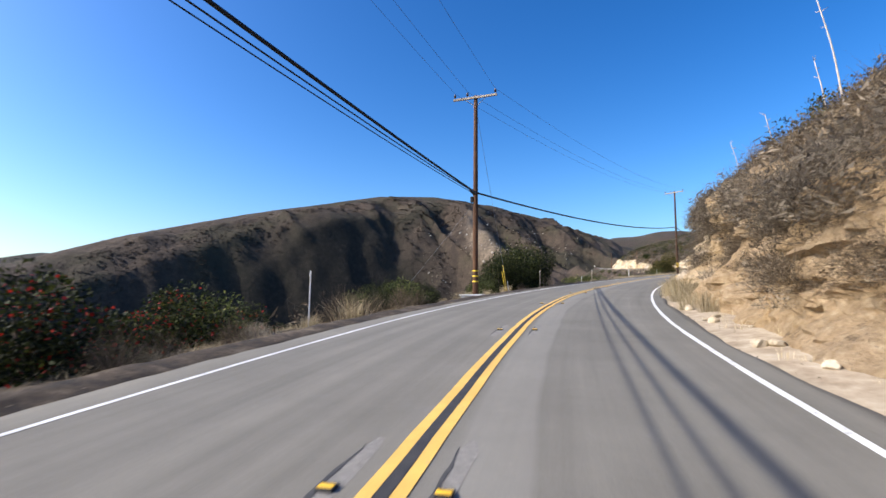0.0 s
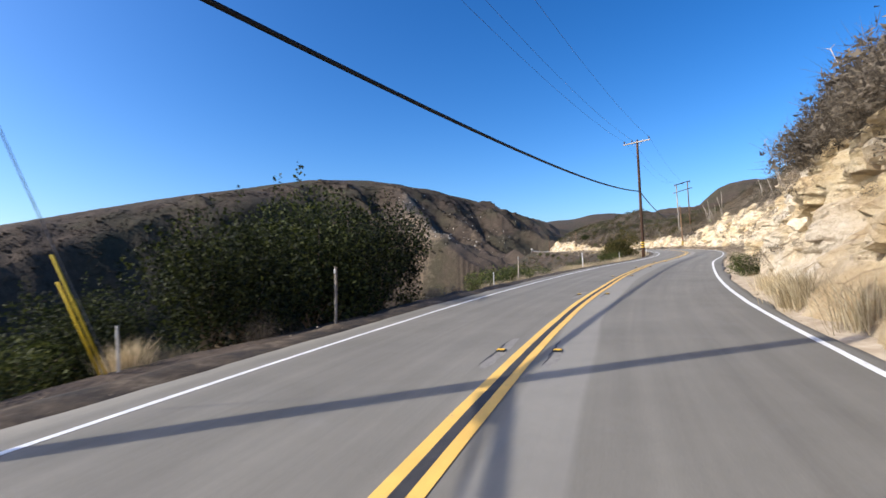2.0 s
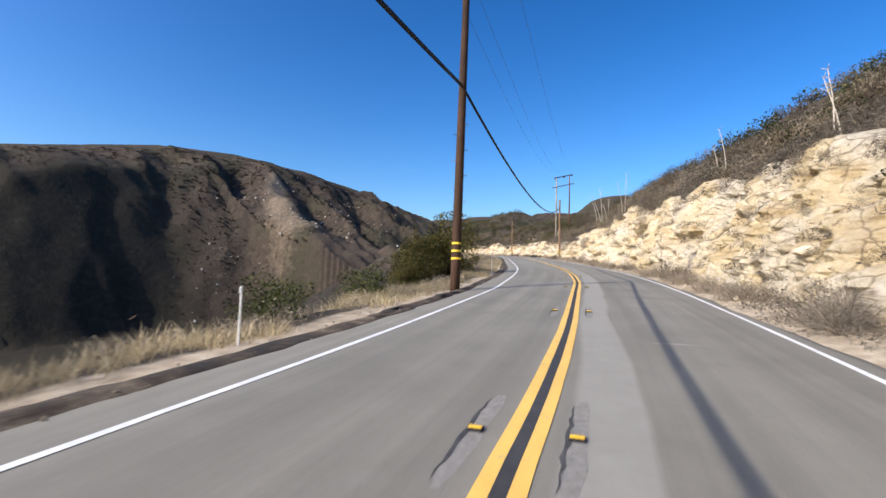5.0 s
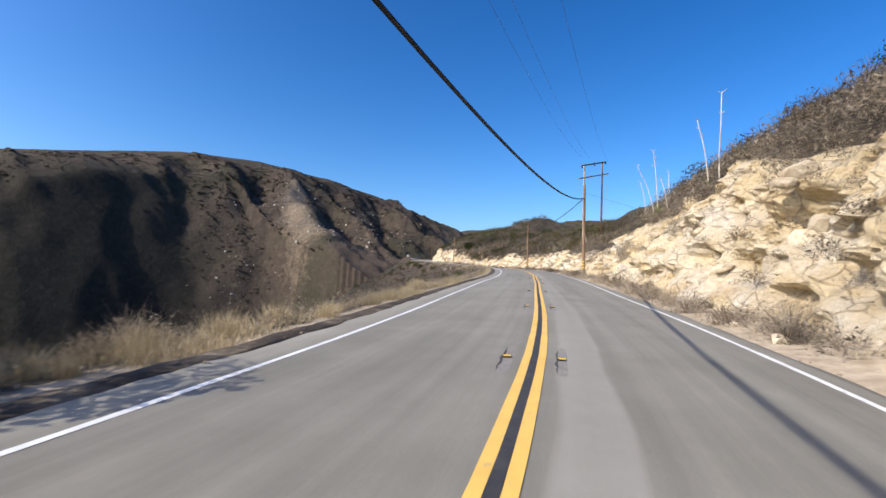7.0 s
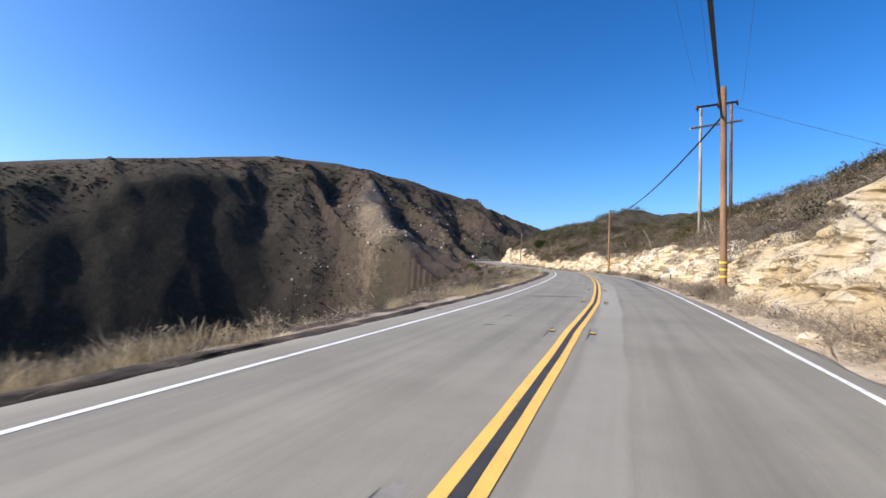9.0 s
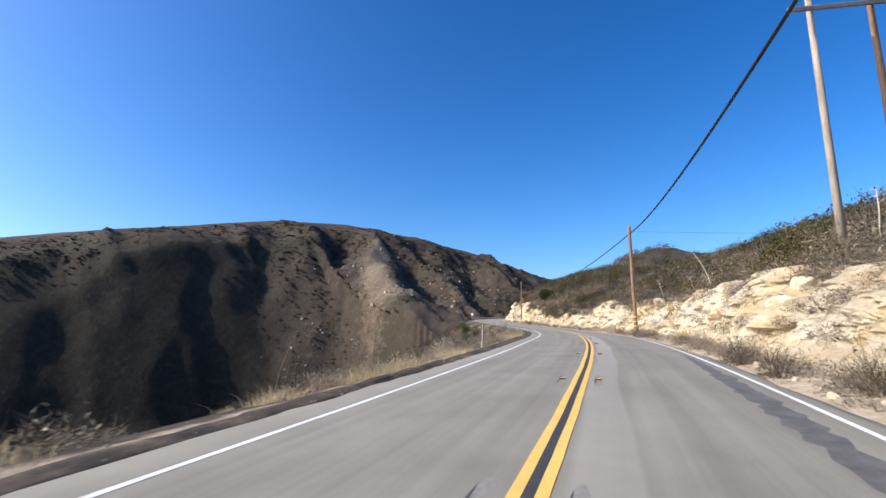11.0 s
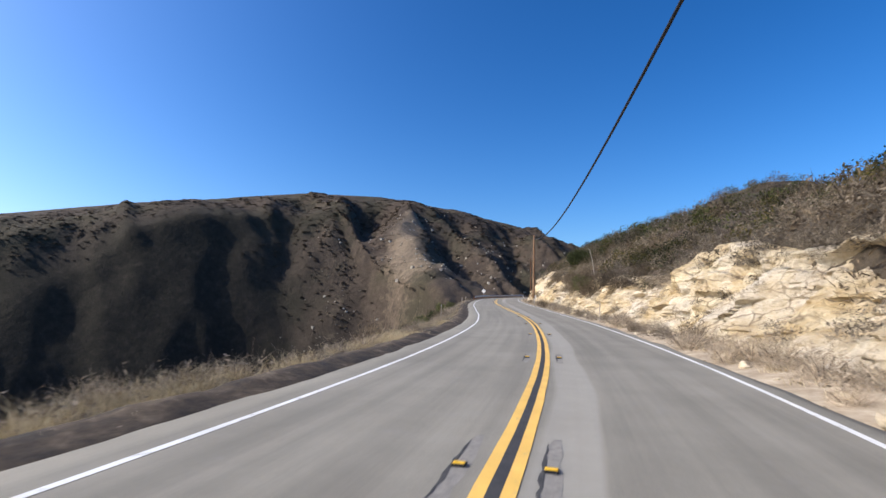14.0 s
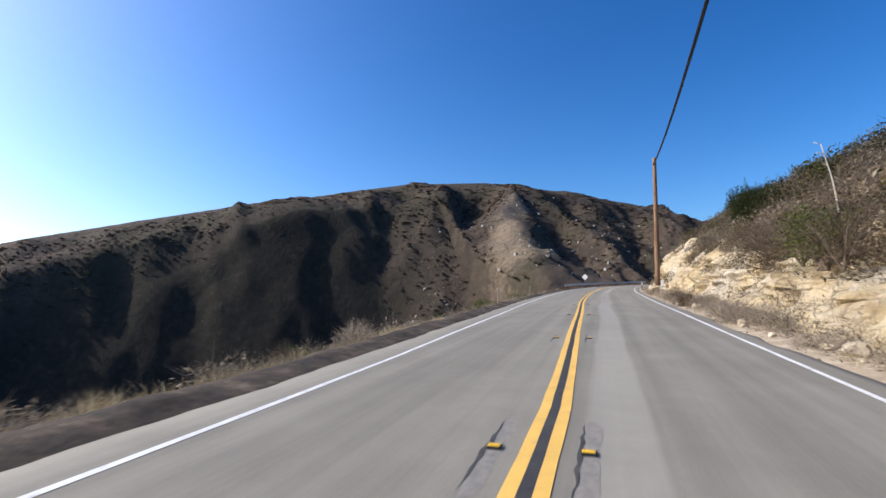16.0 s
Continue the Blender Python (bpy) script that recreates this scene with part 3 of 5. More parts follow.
def ribbon(name, s0, s1, edges, material, step=1.0):
    """A strip along the road through (offset, height) pairs, with run and offset as its texture place."""
    ss = np.arange(s0, s1 + 1e-6, step)
    where = [(s, v(s) if callable(v) else v, u(s) if callable(u) else u) for s in ss for v, u in edges]
    me = mesh_of(name, [at(*p) for p in where], grid_faces(len(ss), len(edges)), material)
    uv = me.uv_layers.new(name="UVMap")
    index = np.empty(len(me.loops), int)
    me.loops.foreach_get("vertex_index", index)
    uv.data.foreach_set("uv", np.array([p[:2] for p in where], np.float32)[index].ravel())
    return me


def crown(v):
    """Height of the road's surface v off its middle."""
    return float(np.interp(v, [-4.1, -3.05, -1.6, 0, 1.7, 3.2, 3.62], [0, 0.02, 0.05, 0.06, 0.05, 0.03, 0.0]))


def outer_line(s):
    return float(np.interp(s, [0, 10, 18, 27, 40, 55, 72, 87, 92, 100, 113, 126, 140, 160, 178, 186, 205, 220, 232, 251, 262], [-3.5, -3.52, -3.44, -3.25, -3.03, -3.0, -2.8, -2.66, -2.88, -3.08, -3.16, -3.2, -3.0, -3.04, -3.12, -3.0, -2.9, -2.92, -3.08, -3.7, -3.8]))


def inner_line(s):
    return float(np.interp(s, [0, 10, 22, 38, 52, 65, 88, 102, 118, 130, 150, 185, 205, 225, 260], [3.1, 3.12, 3.2, 3.38, 3.28, 3.2, 3.38, 3.24, 3.1, 3.2, 3.28, 3.3, 3.3, 3.2, 3.2]))


def centre(s):
    """Where the double line wanders off the road's middle."""
    return float(np.interp(s, [0, 14.6, 27, 40, 47, 53, 86, 91, 100, 112, 126, 133, 140, 160, 183, 198, 205, 219, 229, 252, 262], [0, 0.036, -0.066, 0.1, 0.13, 0.01, 0, 0.06, -0.05, -0.08, -0.05, -0.07, 0.08, 0.02, 0.0, 0.02, 0.063, 0.04, -0.06, -0.7, -0.8]))


END = float(RUN[-1]) - 2
rag = lambda base, amount, seed: (lambda s: base + amount * float(wave(s, s * 0.37, 1.3, seed)))
edge = lambda base, amount, seed: (lambda s: outer_line(s) + base + amount * float(wave(s, s * 0.37, 1.3, seed) + 0.7 * wave(s, s * 0.2, 0.45, seed + 1)))
def dike_width(s):
    return float(np.interp(s, [0, 20, 32, 60, 92, 106, 132, 150, 168, 200, 260], [0.8, 0.75, 0.7, 0.55, 0.4, 0.45, 0.38, 0.45, 0.6, 0.9, 0.95]))


def berm(part_, amount, seed):
    """Offset of a line part_ of the way across the dike."""
    return lambda s: outer_line(s) - 0.72 - part_ * dike_width(s) + amount * float(wave(s, s * 0.37, 1.3, seed) + 0.8 * wave(s, s * 0.2, 0.42, seed + 1))


def tall(height):
    """The dike's height, less where it is narrow."""
    return lambda s: 0.006 + height * (dike_width(s) / 0.65) ** 1.5 * (1 + 0.5 * float(wave(s, 3.0, 0.6, 89)))


road = tagged(new("road", ribbon("road", -36, END, [(edge(-0.96, 0, 71), -0.30), (edge(-0.91, 0.04, 71), -0.012), (edge(-0.9, 0.04, 71), 0.0), (edge(-0.1, 0, 71), 0.022), (-1.6, 0.05), (0, 0.06), (1.7, 0.05), (3.2, 0.03), (3.52, 0.012), (rag(3.66, 0.09, 73), 0.004), (rag(3.67, 0.09, 73), -0.01), (3.8, -0.3)], ASPHALT, 0.5)),
              "worn grey asphalt two-lane canyon road", "road", kind="structure")


def stripe(name, middle, half, material, label):
    """A painted line on the road."""
    up = lambda s: max(crown(middle(s)), 0.023) + 0.006
    ss = np.arange(-36, END, 0.5)
    verts = []
    for s in ss:
        m = middle(s)
        verts += [at(s, m - half - 0.006 * wave(s, 0, 0.7, 5), up(s)), at(s, m + half + 0.006 * wave(s, 9, 0.7, 6), up(s))]
    return tagged(new(name, mesh_of(name, verts, grid_faces(len(ss), 2), material)), label, "road marking", kind="structure")


stripe("edge_line", outer_line, 0.044, WHITE, "white painted line along the outer road edge")
stripe("edge_line", inner_line, 0.044, WHITE, "white painted line along the inner road edge")
stripe("centre_line", lambda s: centre(s) - 0.097, 0.051, YELLOW, "yellow half of the double centre line")
stripe("centre_line", lambda s: centre(s) + 0.097, 0.051, YELLOW, "yellow half of the double centre line")
stripe("centre_gap", centre, 0.046, SEAL, "black strip between the yellow centre lines")

# low asphalt dike along the outer shoulder
tagged(new("dike", ribbon("dike", -36, END, [(berm(-0.15, 0, 75), -0.06), (berm(0, 0.06, 75), 0.008), (berm(0.22, 0.05, 77), tall(0.02)), (berm(0.4, 0.05, 79), tall(0.045)), (berm(0.6, 0.05, 85), tall(0.055)), (berm(0.8, 0.06, 83), tall(0.04)), (berm(1.0, 0.09, 81), -0.02), (berm(1.06, 0.09, 81), -0.05), (berm(1.5, 0, 81), -0.22)], DIKE, 0.2)),
       "low dark asphalt dike along the outer shoulder", "kerb", kind="structure")

# rock face of the cut, on the inner side
def toe(s):
    return np.interp(s, [-60, 48, 62, 400], [4.25, 4.2, 4.85, 4.85]) + 0.35 * wave(s, s * 0, 9, 51) + 0.2 * wave(s, s * 0 + 5, 2.7, 52)


def face_v(s, h, hc):
    """Offset of the rock face at run s and height h, out of hc."""
    t = h / hc
    lean = toe(s) * (1 - t) + cut_top(s) * t
    lean = lean - 0.35 * np.sin(np.pi * np.clip(t, 0, 1)) * wave(s, s * 0, 23, 54)
    bedding = h + 0.16 * s + 0.5 * wave(s, h, 4.0, 55)
    ledge = np.abs(((bedding / 0.62) % 1.0) - 0.5) * 2
    ledges = (ledge ** 3) * 0.07 * (0.25 + 0.75 * np.clip(wave(s, h * 2, 3.0, 56) + 0.3, 0, 1))
    blocks = fractal(s * 0.9, h * 1.15, 2.4, 3, 57, 0.6)
    step = np.floor(blocks * 4.5 + 0.6 * wave(s, h, 0.8, 66)) / 4.5
    # broken blocks at two sizes
    table = np.random.RandomState(5).uniform(-1, 1, (97, 89))
    crumbs = 0
    for along_, high, amount, seed in ((1.25, 0.95, 0.2, 91), (0.5, 0.42, 0.13, 92)):
        row = np.floor((h + 0.16 * s + 0.35 * high * wave(s, h, 1.1, seed)) / high).astype(int)
        col = np.floor((s + 0.5 * along_ * table[row % 97, 3] + 0.4 * along_ * wave(s, h, 0.7, seed + 2)) / along_).astype(int)
        crumbs = crumbs + amount * table[(row * 7 + col * 31) % 97, (col + row * 13) % 89]
    bump = crumbs + 0.34 * step + 0.22 * blocks + 0.16 * fractal(s, h * 1.4, 0.8, 3, 58, 0.6)
    gully = -0.7 * np.clip(np.abs(wave(s, h * 0.25, 6.5, 59)) - 0.45, 0, 1) * 1.6
    hollow = -0.55 * np.clip(wave(s, h * 1.25, 0.95, 95) - 0.48, 0, 0.3) / 0.3 - 0.25 * np.clip(wave(s, h * 1.2, 0.42, 96) - 0.55, 0, 0.2) / 0.2
    bump = bump + hollow
    rough = np.clip(t * 5, 0.35, 1) * np.clip((1.02 - t) * 6, 0.25, 1)
    return lean - (bump + ledges + gully) * rough


def rock_face():
    ss = np.concatenate([np.arange(-36, 6, 0.5), np.arange(6, 268, 0.17), np.arange(268, 332, 0.5)])
    tt = np.linspace(0, 1, 50)
    S, H = np.meshgrid(ss, tt, indexing="ij")
    hc = cut_height(S) * (1 + 0.13 * wave(S, S * 0, 7, 60) + 0.10 * wave(S, S * 0, 2.4, 62) + 0.05 * wave(S, S * 0, 0.9, 64))
    V = face_v(S, H * hc, hc)
    base = [at(s) for s in ss]
    side = [(np.interp(s, RUN, RIGHT[:, 0]), np.interp(s, RUN, RIGHT[:, 1])) for s in ss]
    bx = np.array([[p.x, p.y, p.z] for p in base])
    sd = np.array(side)
    X = bx[:, 0:1] + sd[:, 0:1] * V
    Y = bx[:, 1:2] + sd[:, 1:2] * V
    Z = bx[:, 2:3] + H * hc - 0.10
    # a lip that runs back under the hillside
    back = cut_top(ss)[:, None] + 0.9
    X2, Y2 = bx[:, 0:1] + sd[:, 0:1] * back, bx[:, 1:2] + sd[:, 1:2] * back
    Z2 = Z[:, -1:] + 0.15
    verts = np.stack([np.hstack([X, X2]), np.hstack([Y, Y2]), np.hstack([Z, Z2])], -1).reshape(-1, 3)
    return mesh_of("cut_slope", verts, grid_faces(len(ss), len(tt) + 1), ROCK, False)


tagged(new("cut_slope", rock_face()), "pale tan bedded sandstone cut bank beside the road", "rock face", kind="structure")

def part(name, bm, material, parent=None, label="", smooth=False):
    """One mesh object out of a bmesh, under a thing or a part."""
    me = bpy.data.meshes.new(name)
    bm.to_mesh(me)
    bm.free()
    if smooth:
        me.polygons.foreach_set("use_smooth", [True] * len(me.polygons))
    me.materials.append(material)
    ob = new(name, me)
    if parent is not None:
        ob.parent = parent
    if label:
        ob["label"] = label
    return ob


def tube(bm, points, radii, sides=10, cap=True):
    """A round bar through points, with a radius at each."""
    rings = []
    pts = [Vector(p) for p in points]
    for k, (p, r) in enumerate(zip(pts, radii)):
        d = pts[min(k + 1, len(pts) - 1)] - pts[max(k - 1, 0)]
        turn = d.to_track_quat("Z", "Y").to_matrix()
        rings.append([bm.verts.new(p + turn @ Vector((r * math.cos(a * math.tau / sides), r * math.sin(a * math.tau / sides), 0))) for a in range(sides)])
    for a, b in zip(rings[:-1], rings[1:]):
        for k in range(sides):
            bm.faces.new((a[k], a[(k + 1) % sides], b[(k + 1) % sides], b[k]))
    if cap and sides > 2:
        bm.faces.new(rings[-1])
        bm.faces.new(rings[0][::-1])
    return bm


def block(bm, size, m=None, bevel=0.0):
    """A box, its edges bevelled."""
    made = bmesh.ops.create_cube(bm, size=1.0, matrix=(m or Matrix()) @ Matrix.Diagonal((*size, 1)))
    if bevel:
        edges = list({e for v in made["verts"] for e in v.link_edges})
        bmesh.ops.bevel(bm, geom=edges, offset=bevel, segments=1, affect="EDGES")
    return bm


def root(name, place, label, category, group="", turn=0.0):
    ob = new(name)
    ob.empty_display_size = 0.3
    ob.matrix_basis = Matrix.Translation(place) @ pose(0, 0, 0, 0, 0, turn)
    return tagged(ob, label, category, group)


def on_ground(x, y):
    return float(ground_z(np.array([x]), np.array([y]))[0])


# ---------------------------------------------------------------- poles and wires
def insulator(parent, place):
    bm = bmesh.new()
    tube(bm, [(0, 0, 0), (0, 0, 0.09), (0, 0, 0.10), (0, 0, 0.14), (0, 0, 0.15), (0, 0, 0.20), (0, 0, 0.22), (0, 0, 0.27), (0, 0, 0.29)],
         [0.015, 0.015, 0.075, 0.055, 0.085, 0.06, 0.07, 0.045, 0.02], 10)
    ob = part("insulator", bm, PORCELAIN, parent, "dark porcelain insulator", True)
    ob.location = place
    return ob


def crossarm(parent, size, m, wood, pins):
    bm = bmesh.new()
    block(bm, size, None, 0.012)
    arm = part("crossarm", bm, wood, parent, "weathered timber crossarm")
    arm.matrix_local = m
    for x in pins:
        insulator(arm, (x, 0, size[2] / 2))
    return arm


def pole(foot, top, wood, label, r0=0.165, r1=0.115, arm=None, arm_turn=0.0, bands=(), steps=0, braces=True):
    """A utility pole from foot to top, which may lean."""
    foot, top = Vector(foot), Vector(top)
    thing = root("utility_pole", foot, label, "utility pole", "utility poles")
    axis = top - foot
    at_ = lambda h: axis * (h / axis.z)
    bm = bmesh.new()
    n = 9
    tube(bm, [axis * (k / n) for k in range(n + 1)] + [axis * 1.004], [r0 + (r1 - r0) * k / n for k in range(n + 1)] + [r1 * 0.8], 16)
    part("shaft", bm, wood, thing, smooth=True)
    for h in bands:
        bm = bmesh.new()
        r = r0 + (r1 - r0) * h / axis.z + 0.008
        tube(bm, [at_(h - 0.035), at_(h + 0.035)], [r, r], 16)
        part("band", bm, BAND, thing, "yellow reflective band")
    for k in range(steps):
        h = 2.6 + 0.45 * k
        a = math.pi * (k % 2) + 0.6
        bm = bmesh.new()
        c = at_(h)
        out = Vector((math.cos(a), math.sin(a), 0))
        tube(bm, [c + out * 0.12, c + out * 0.30, c + out * 0.30 + Vector((0, 0, 0.05))], [0.011] * 3, 6)
        part("step", bm, STEEL, thing)
    if arm:
        length, below = arm
        c = at_(axis.z - below)
        m = Matrix.Translation(c + Vector((0, 0, 0))) @ pose(0, 0, 0, 0, 0, arm_turn) @ Matrix.Translation((0, -0.17, 0))
        crossarm(thing, (length, 0.10, 0.13), m, WOOD_GREY, (-length * 0.46, -length * 0.17, length * 0.46))
        if braces:
            for side in (-1, 1):
                bm = bmesh.new()
                p = m @ Vector((side * 0.62, 0.06, -0.05))
                tube(bm, [p, c + Vector((0, 0, -0.5))], [0.018, 0.018], 6)
                part("brace", bm, STEEL, thing)
    return thing


def hang(a, b, sag, n=22):
    a, b = Vector(a), Vector(b)
    return [a.lerp(b, k / n) - Vector((0, 0, sag * 4 * (k / n) * (1 - k / n))) for k in range(n + 1)]


def cable(a, b, sag, r, material, label, name="overhead_cable", group="overhead lines", sides=8):
    bm = bmesh.new()
    pts = hang(a, b, sag)
    tube(bm, [p - pts[0] for p in pts], [r] * len(pts), sides)
    ob = part(name, bm, material, smooth=True)
    ob.location = pts[0]
    return tagged(ob, label, "cable", group)


P0 = Vector((-14.2, -38.0, 5.1))
PA = Vector((-12.95, 20.5, 5.45))
PB = Vector((6.32, 72.85, 9.4))
PC = Vector((27.45, 129.9, 13.35))
PD = Vector((29.85, 175.86, 15.6))
PE = Vector((17.05, 239.1, 18.9))
PF = Vector((8.5, 292.0, 22.5))
pole((-14.0, -38.0, -4.2), (-14.2, -38.0, 8.5), WOOD_DARK, "dark brown wooden utility pole beside the road")
pole((-13.05, 20.48, -0.8), (-12.88, 20.55, 11.15), WOOD_DARK, "tall brown wooden utility pole with crossarm and yellow bands", arm=(2.65, 0.12), arm_turn=-4, bands=(1.16, 1.46, 1.76))
pole((6.2, 72.45, 1.9), (6.45, 73.25, 14.95), WOOD_BLACK, "dark stained wooden utility pole with a crossarm", arm=(2.9, 0.25), arm_turn=-36, bands=(1.57, 1.82, 2.07), steps=9)
pole((27.6, 129.86, 5.2), (27.5, 129.88, 14.65), WOOD_TAN, "tan wooden telephone pole with yellow bands", 0.155, 0.115, bands=(1.2, 1.5, 1.8))
pole((29.95, 175.91, 7.2), (29.87, 175.86, 16.2), WOOD_TAN, "tan wooden telephone pole with yellow bands at the rock cut", 0.155, 0.115, bands=(1.05, 1.4, 1.75))
pole((17.0, 239.1, 11.4), (17.12, 239.13, 19.3), WOOD_TAN, "brown wooden telephone pole on the bank", 0.15, 0.11)
pole((8.5, 292.0, 13.0), (8.5, 292.0, 22.9), WOOD_DARK, "distant wooden telephone pole beyond the bend", 0.15, 0.11)

cable(P0, PA, 0.5, 0.048, RUBBER, "thick black telephone cable between poles")
cable(P0 + Vector((0.1, 0, -0.25)), PA + Vector((0.1, 0, -0.10)), 0.7, 0.020, RUBBER, "thinner black cable below the thick one")
cable(P0 + Vector((-0.1, 0, -0.35)), PA + Vector((0.05, 0, -0.15)), 0.75, 0.016, RUBBER, "thinner black cable below the thick one")
cable(PA, PB, 0.85, 0.055, RUBBER, "thick black telephone cable between poles")
cable(PB, PC, 2.03, 0.05, RUBBER, "thick black telephone cable between poles")
cable(PC, PD, 1.1, 0.040, RUBBER, "thick black telephone cable between poles")
cable(PD, PE, 2.2, 0.040, RUBBER, "thick black telephone cable between poles")
cable(PE, PF, 1.2, 0.035, RUBBER, "thick black telephone cable between poles")
for off in (-1.2, -0.42, 1.2):
    a = Vector((-12.88, 20.38, 11.4)) + Matrix.Rotation(radians(-4), 3, "Z") @ Vector((off, 0, 0))
    b = Vector((6.4, 73.1, 15.0)) + Matrix.Rotation(radians(-36), 3, "Z") @ Vector((off * 1.09, 0, 0))
    c = Vector((37.4, 158.5, 25.0)) + Vector((off * 2.0, off * 0.9, 0))
    d = Vector((-15.0 + off, -40.0, 10.2))
    cable(d, a, 0.9, 0.008, WIRE, "thin bare power line wire", "power_wire", "power wires", 5)
    cable(a, b, 1.1, 0.008, WIRE, "thin bare power line wire", "power_wire", "power wires", 5)
    cable(b, c, 2.2, 0.008, WIRE, "thin bare power line wire", "power_wire", "power wires", 5)
cable(PC + Vector((0, 0, 0.6)), (44.0, 133.0, 10.6), 0.05, 0.009, WIRE, "steel guy wire from the tan pole to the bank", "guy_wire", "guy wires", 5)
cable(PD + Vector((0, 0, 0.2)), (48.0, 178.0, 15.4), 0.05, 0.009, WIRE, "steel guy wire from the tan pole to the bank", "guy_wire", "guy wires", 5)
cable((-12.9, 20.55, 10.7), at(36.2, -5.6, -0.2), 0.02, 0.009, WIRE, "steel guy wire from the pole top to its anchor", "guy_wire", "guy wires", 5)
cable((-13.0, 20.5, 4.9), (-21.5, 22.5, -4.0), 0.02, 0.009, WIRE, "steel guy wire down into the canyon", "guy_wire", "guy wires", 5)

# splice closure slung on the cable by the first pole
bm = bmesh.new()
p, q = PA + Vector((-0.02, -1.15, -0.10)), PA + Vector((0.0, -0.28, -0.12))
tube(bm, [p - p, (p.lerp(q, 0.06) - p), (p.lerp(q, 0.94) - p), q - p], [0.05, 0.105, 0.105, 0.05], 14)
closure = tagged(part("splice_closure", bm, RUBBER, smooth=True), "grey-black cable splice closure slung beside the pole", "cable closure")
closure.location = p
bm = bmesh.new()
block(bm, (0.16, 0.14, 0.34), None, 0.02)
box = tagged(part("terminal_box", bm, RUBBER), "small dark terminal box strapped to the pole", "terminal box")
box.matrix_basis = Matrix.Translation(PA + Vector((-0.21, -0.08, -0.42)))


def h_frame(left_top, right_top):
    """Two poles with two long crossarms, up on the bank."""
    a, b = Vector(left_top), Vector(right_top)
    thing = root("h_frame_pole", (a + b) / 2 - Vector((0, 0, 9)), "weathered two-pole transmission frame with double crossarms", "utility pole", "utility poles")
    o = thing.location
    for p in (a, b):
        bm = bmesh.new()
        foot = Vector((p.x + 0.05, p.y, on_ground(p.x, p.y) - 0.8))
        tube(bm, [foot - o, (foot + p) / 2 - o, p - o], [0.17, 0.15, 0.12], 14)
        part("shaft", bm, WOOD_GREY if p is a else WOOD_TAN, thing, smooth=True)
    d = (b - a).normalized()
    turn = math.degrees(math.atan2(d.y, d.x))
    mid = (a + b) / 2
    tilt = math.degrees(math.asin(d.z))
    for h, length, thick in ((0.05, 5.3, 0.2), (-1.95, 6.6, 0.2)):
        bm = bmesh.new()
        block(bm, (length, 0.13, thick), None, 0.015)
        arm = part("crossarm", bm, WOOD_DARK if h > 0 else WOOD_GREY, thing, "long timber crossarm")
        arm.matrix_local = Matrix.Translation(mid - o + Vector((0, -0.2, h))) @ pose(0, 0, 0, 0, -tilt, turn)
        if h > 0:
            for x in (-2.55, 0.1, 2.55):
                bm = bmesh.new()
                tube(bm, [(0, 0, -0.42), (0, 0, -0.30), (0, 0, -0.29), (0, 0, -0.2), (0, 0, -0.19), (0, 0, 0.14), (0, 0, 0.15), (0, 0, 0.22)], [0.05, 0.06, 0.12, 0.10, 0.12, 0.12, 0.08, 0.03], 10)
                part("insulator", bm, PORCELAIN, arm, "dark stacked insulator", True).location = (x, 0, 0)
    return thing


h_frame((35.4, 157.75, 23.75), (38.75, 159.4, 24.75))

# ---------------------------------------------------------------- small roadside things
def groove_marker(s, v, turn):
    """A pavement marker in its ground slot."""
    thing = root("pavement_marker", at(s, v, crown(v) + 0.001), "amber reflector sunk in a ground slot beside the centre line", "pavement marker", "pavement markers", turn)
    thing.matrix_basis = thing.matrix_basis @ pose(0, 0, 0, math.degrees(math.atan((at(s + 1).z - at(s - 1).z) / 2)), 0, 0)
    bm = bmesh.new()
    rng = random.Random(int(s * 10 + v * 7))
    n = 9
    rows = []
    for k in range(n):
        u = k / (n - 1)
        half = 0.052 * min(1, 0.35 + 5 * u, 0.35 + 5 * (1 - u))
        y = -0.95 + 1.8 * u
        rows.append([bm.verts.new((-half - rng.uniform(0, 0.015), y, 0.0005)), bm.verts.new((half + rng.uniform(0, 0.04), y, 0.0005))])
    for a, b in zip(rows[:-1], rows[1:]):
        bm.faces.new((a[0], a[1], b[1], b[0]))
    part("slot", bm, GRIND, thing)
    # flat dark strip that colours in the shade of the slot's left wall
    for edge_x, wide, name_ in ((-0.062, 0.024, "slot_edge"),):
        bm = bmesh.new()
        pts = [(edge_x + rng.uniform(-0.012, 0.012), -0.85 + 0.12 * k, 0.003) for k in range(14)]
        for k in range(13):
            w0, w1 = (wide * math.sin(math.pi * (j + 0.3) / 13.6) * (0.45 + 0.55 * abs(math.sin(2.1 * j + s + v))) for j in (k, k + 1))
            a, b = pts[k], pts[k + 1]
            bm.faces.new([bm.verts.new(c) for c in ((a[0] - w0, a[1], a[2]), (a[0] + w0, a[1], a[2]), (b[0] + w1, b[1], b[2]), (b[0] - w1, b[1], b[2]))])
        part(name_, bm, TAR_AND_SHADE, thing, "dark strip painted as the shaded edge of the slot")
    bm = bmesh.new()
    block(bm, (0.11, 0.10, 0.020), Matrix.Translation((0.0, -0.04, 0.012)), 0.006)
    reflector = part("reflector", bm, RUBBER, thing, "black plastic reflector base")
    bm = bmesh.new()
    block(bm, (0.10, 0.05, 0.012), Matrix.Translation((0.0, -0.05, 0.026)), 0.005)
    part("lens", bm, AMBER, reflector, "amber reflector lens")
    return thing


s = 15.4 - 7.32 * 4
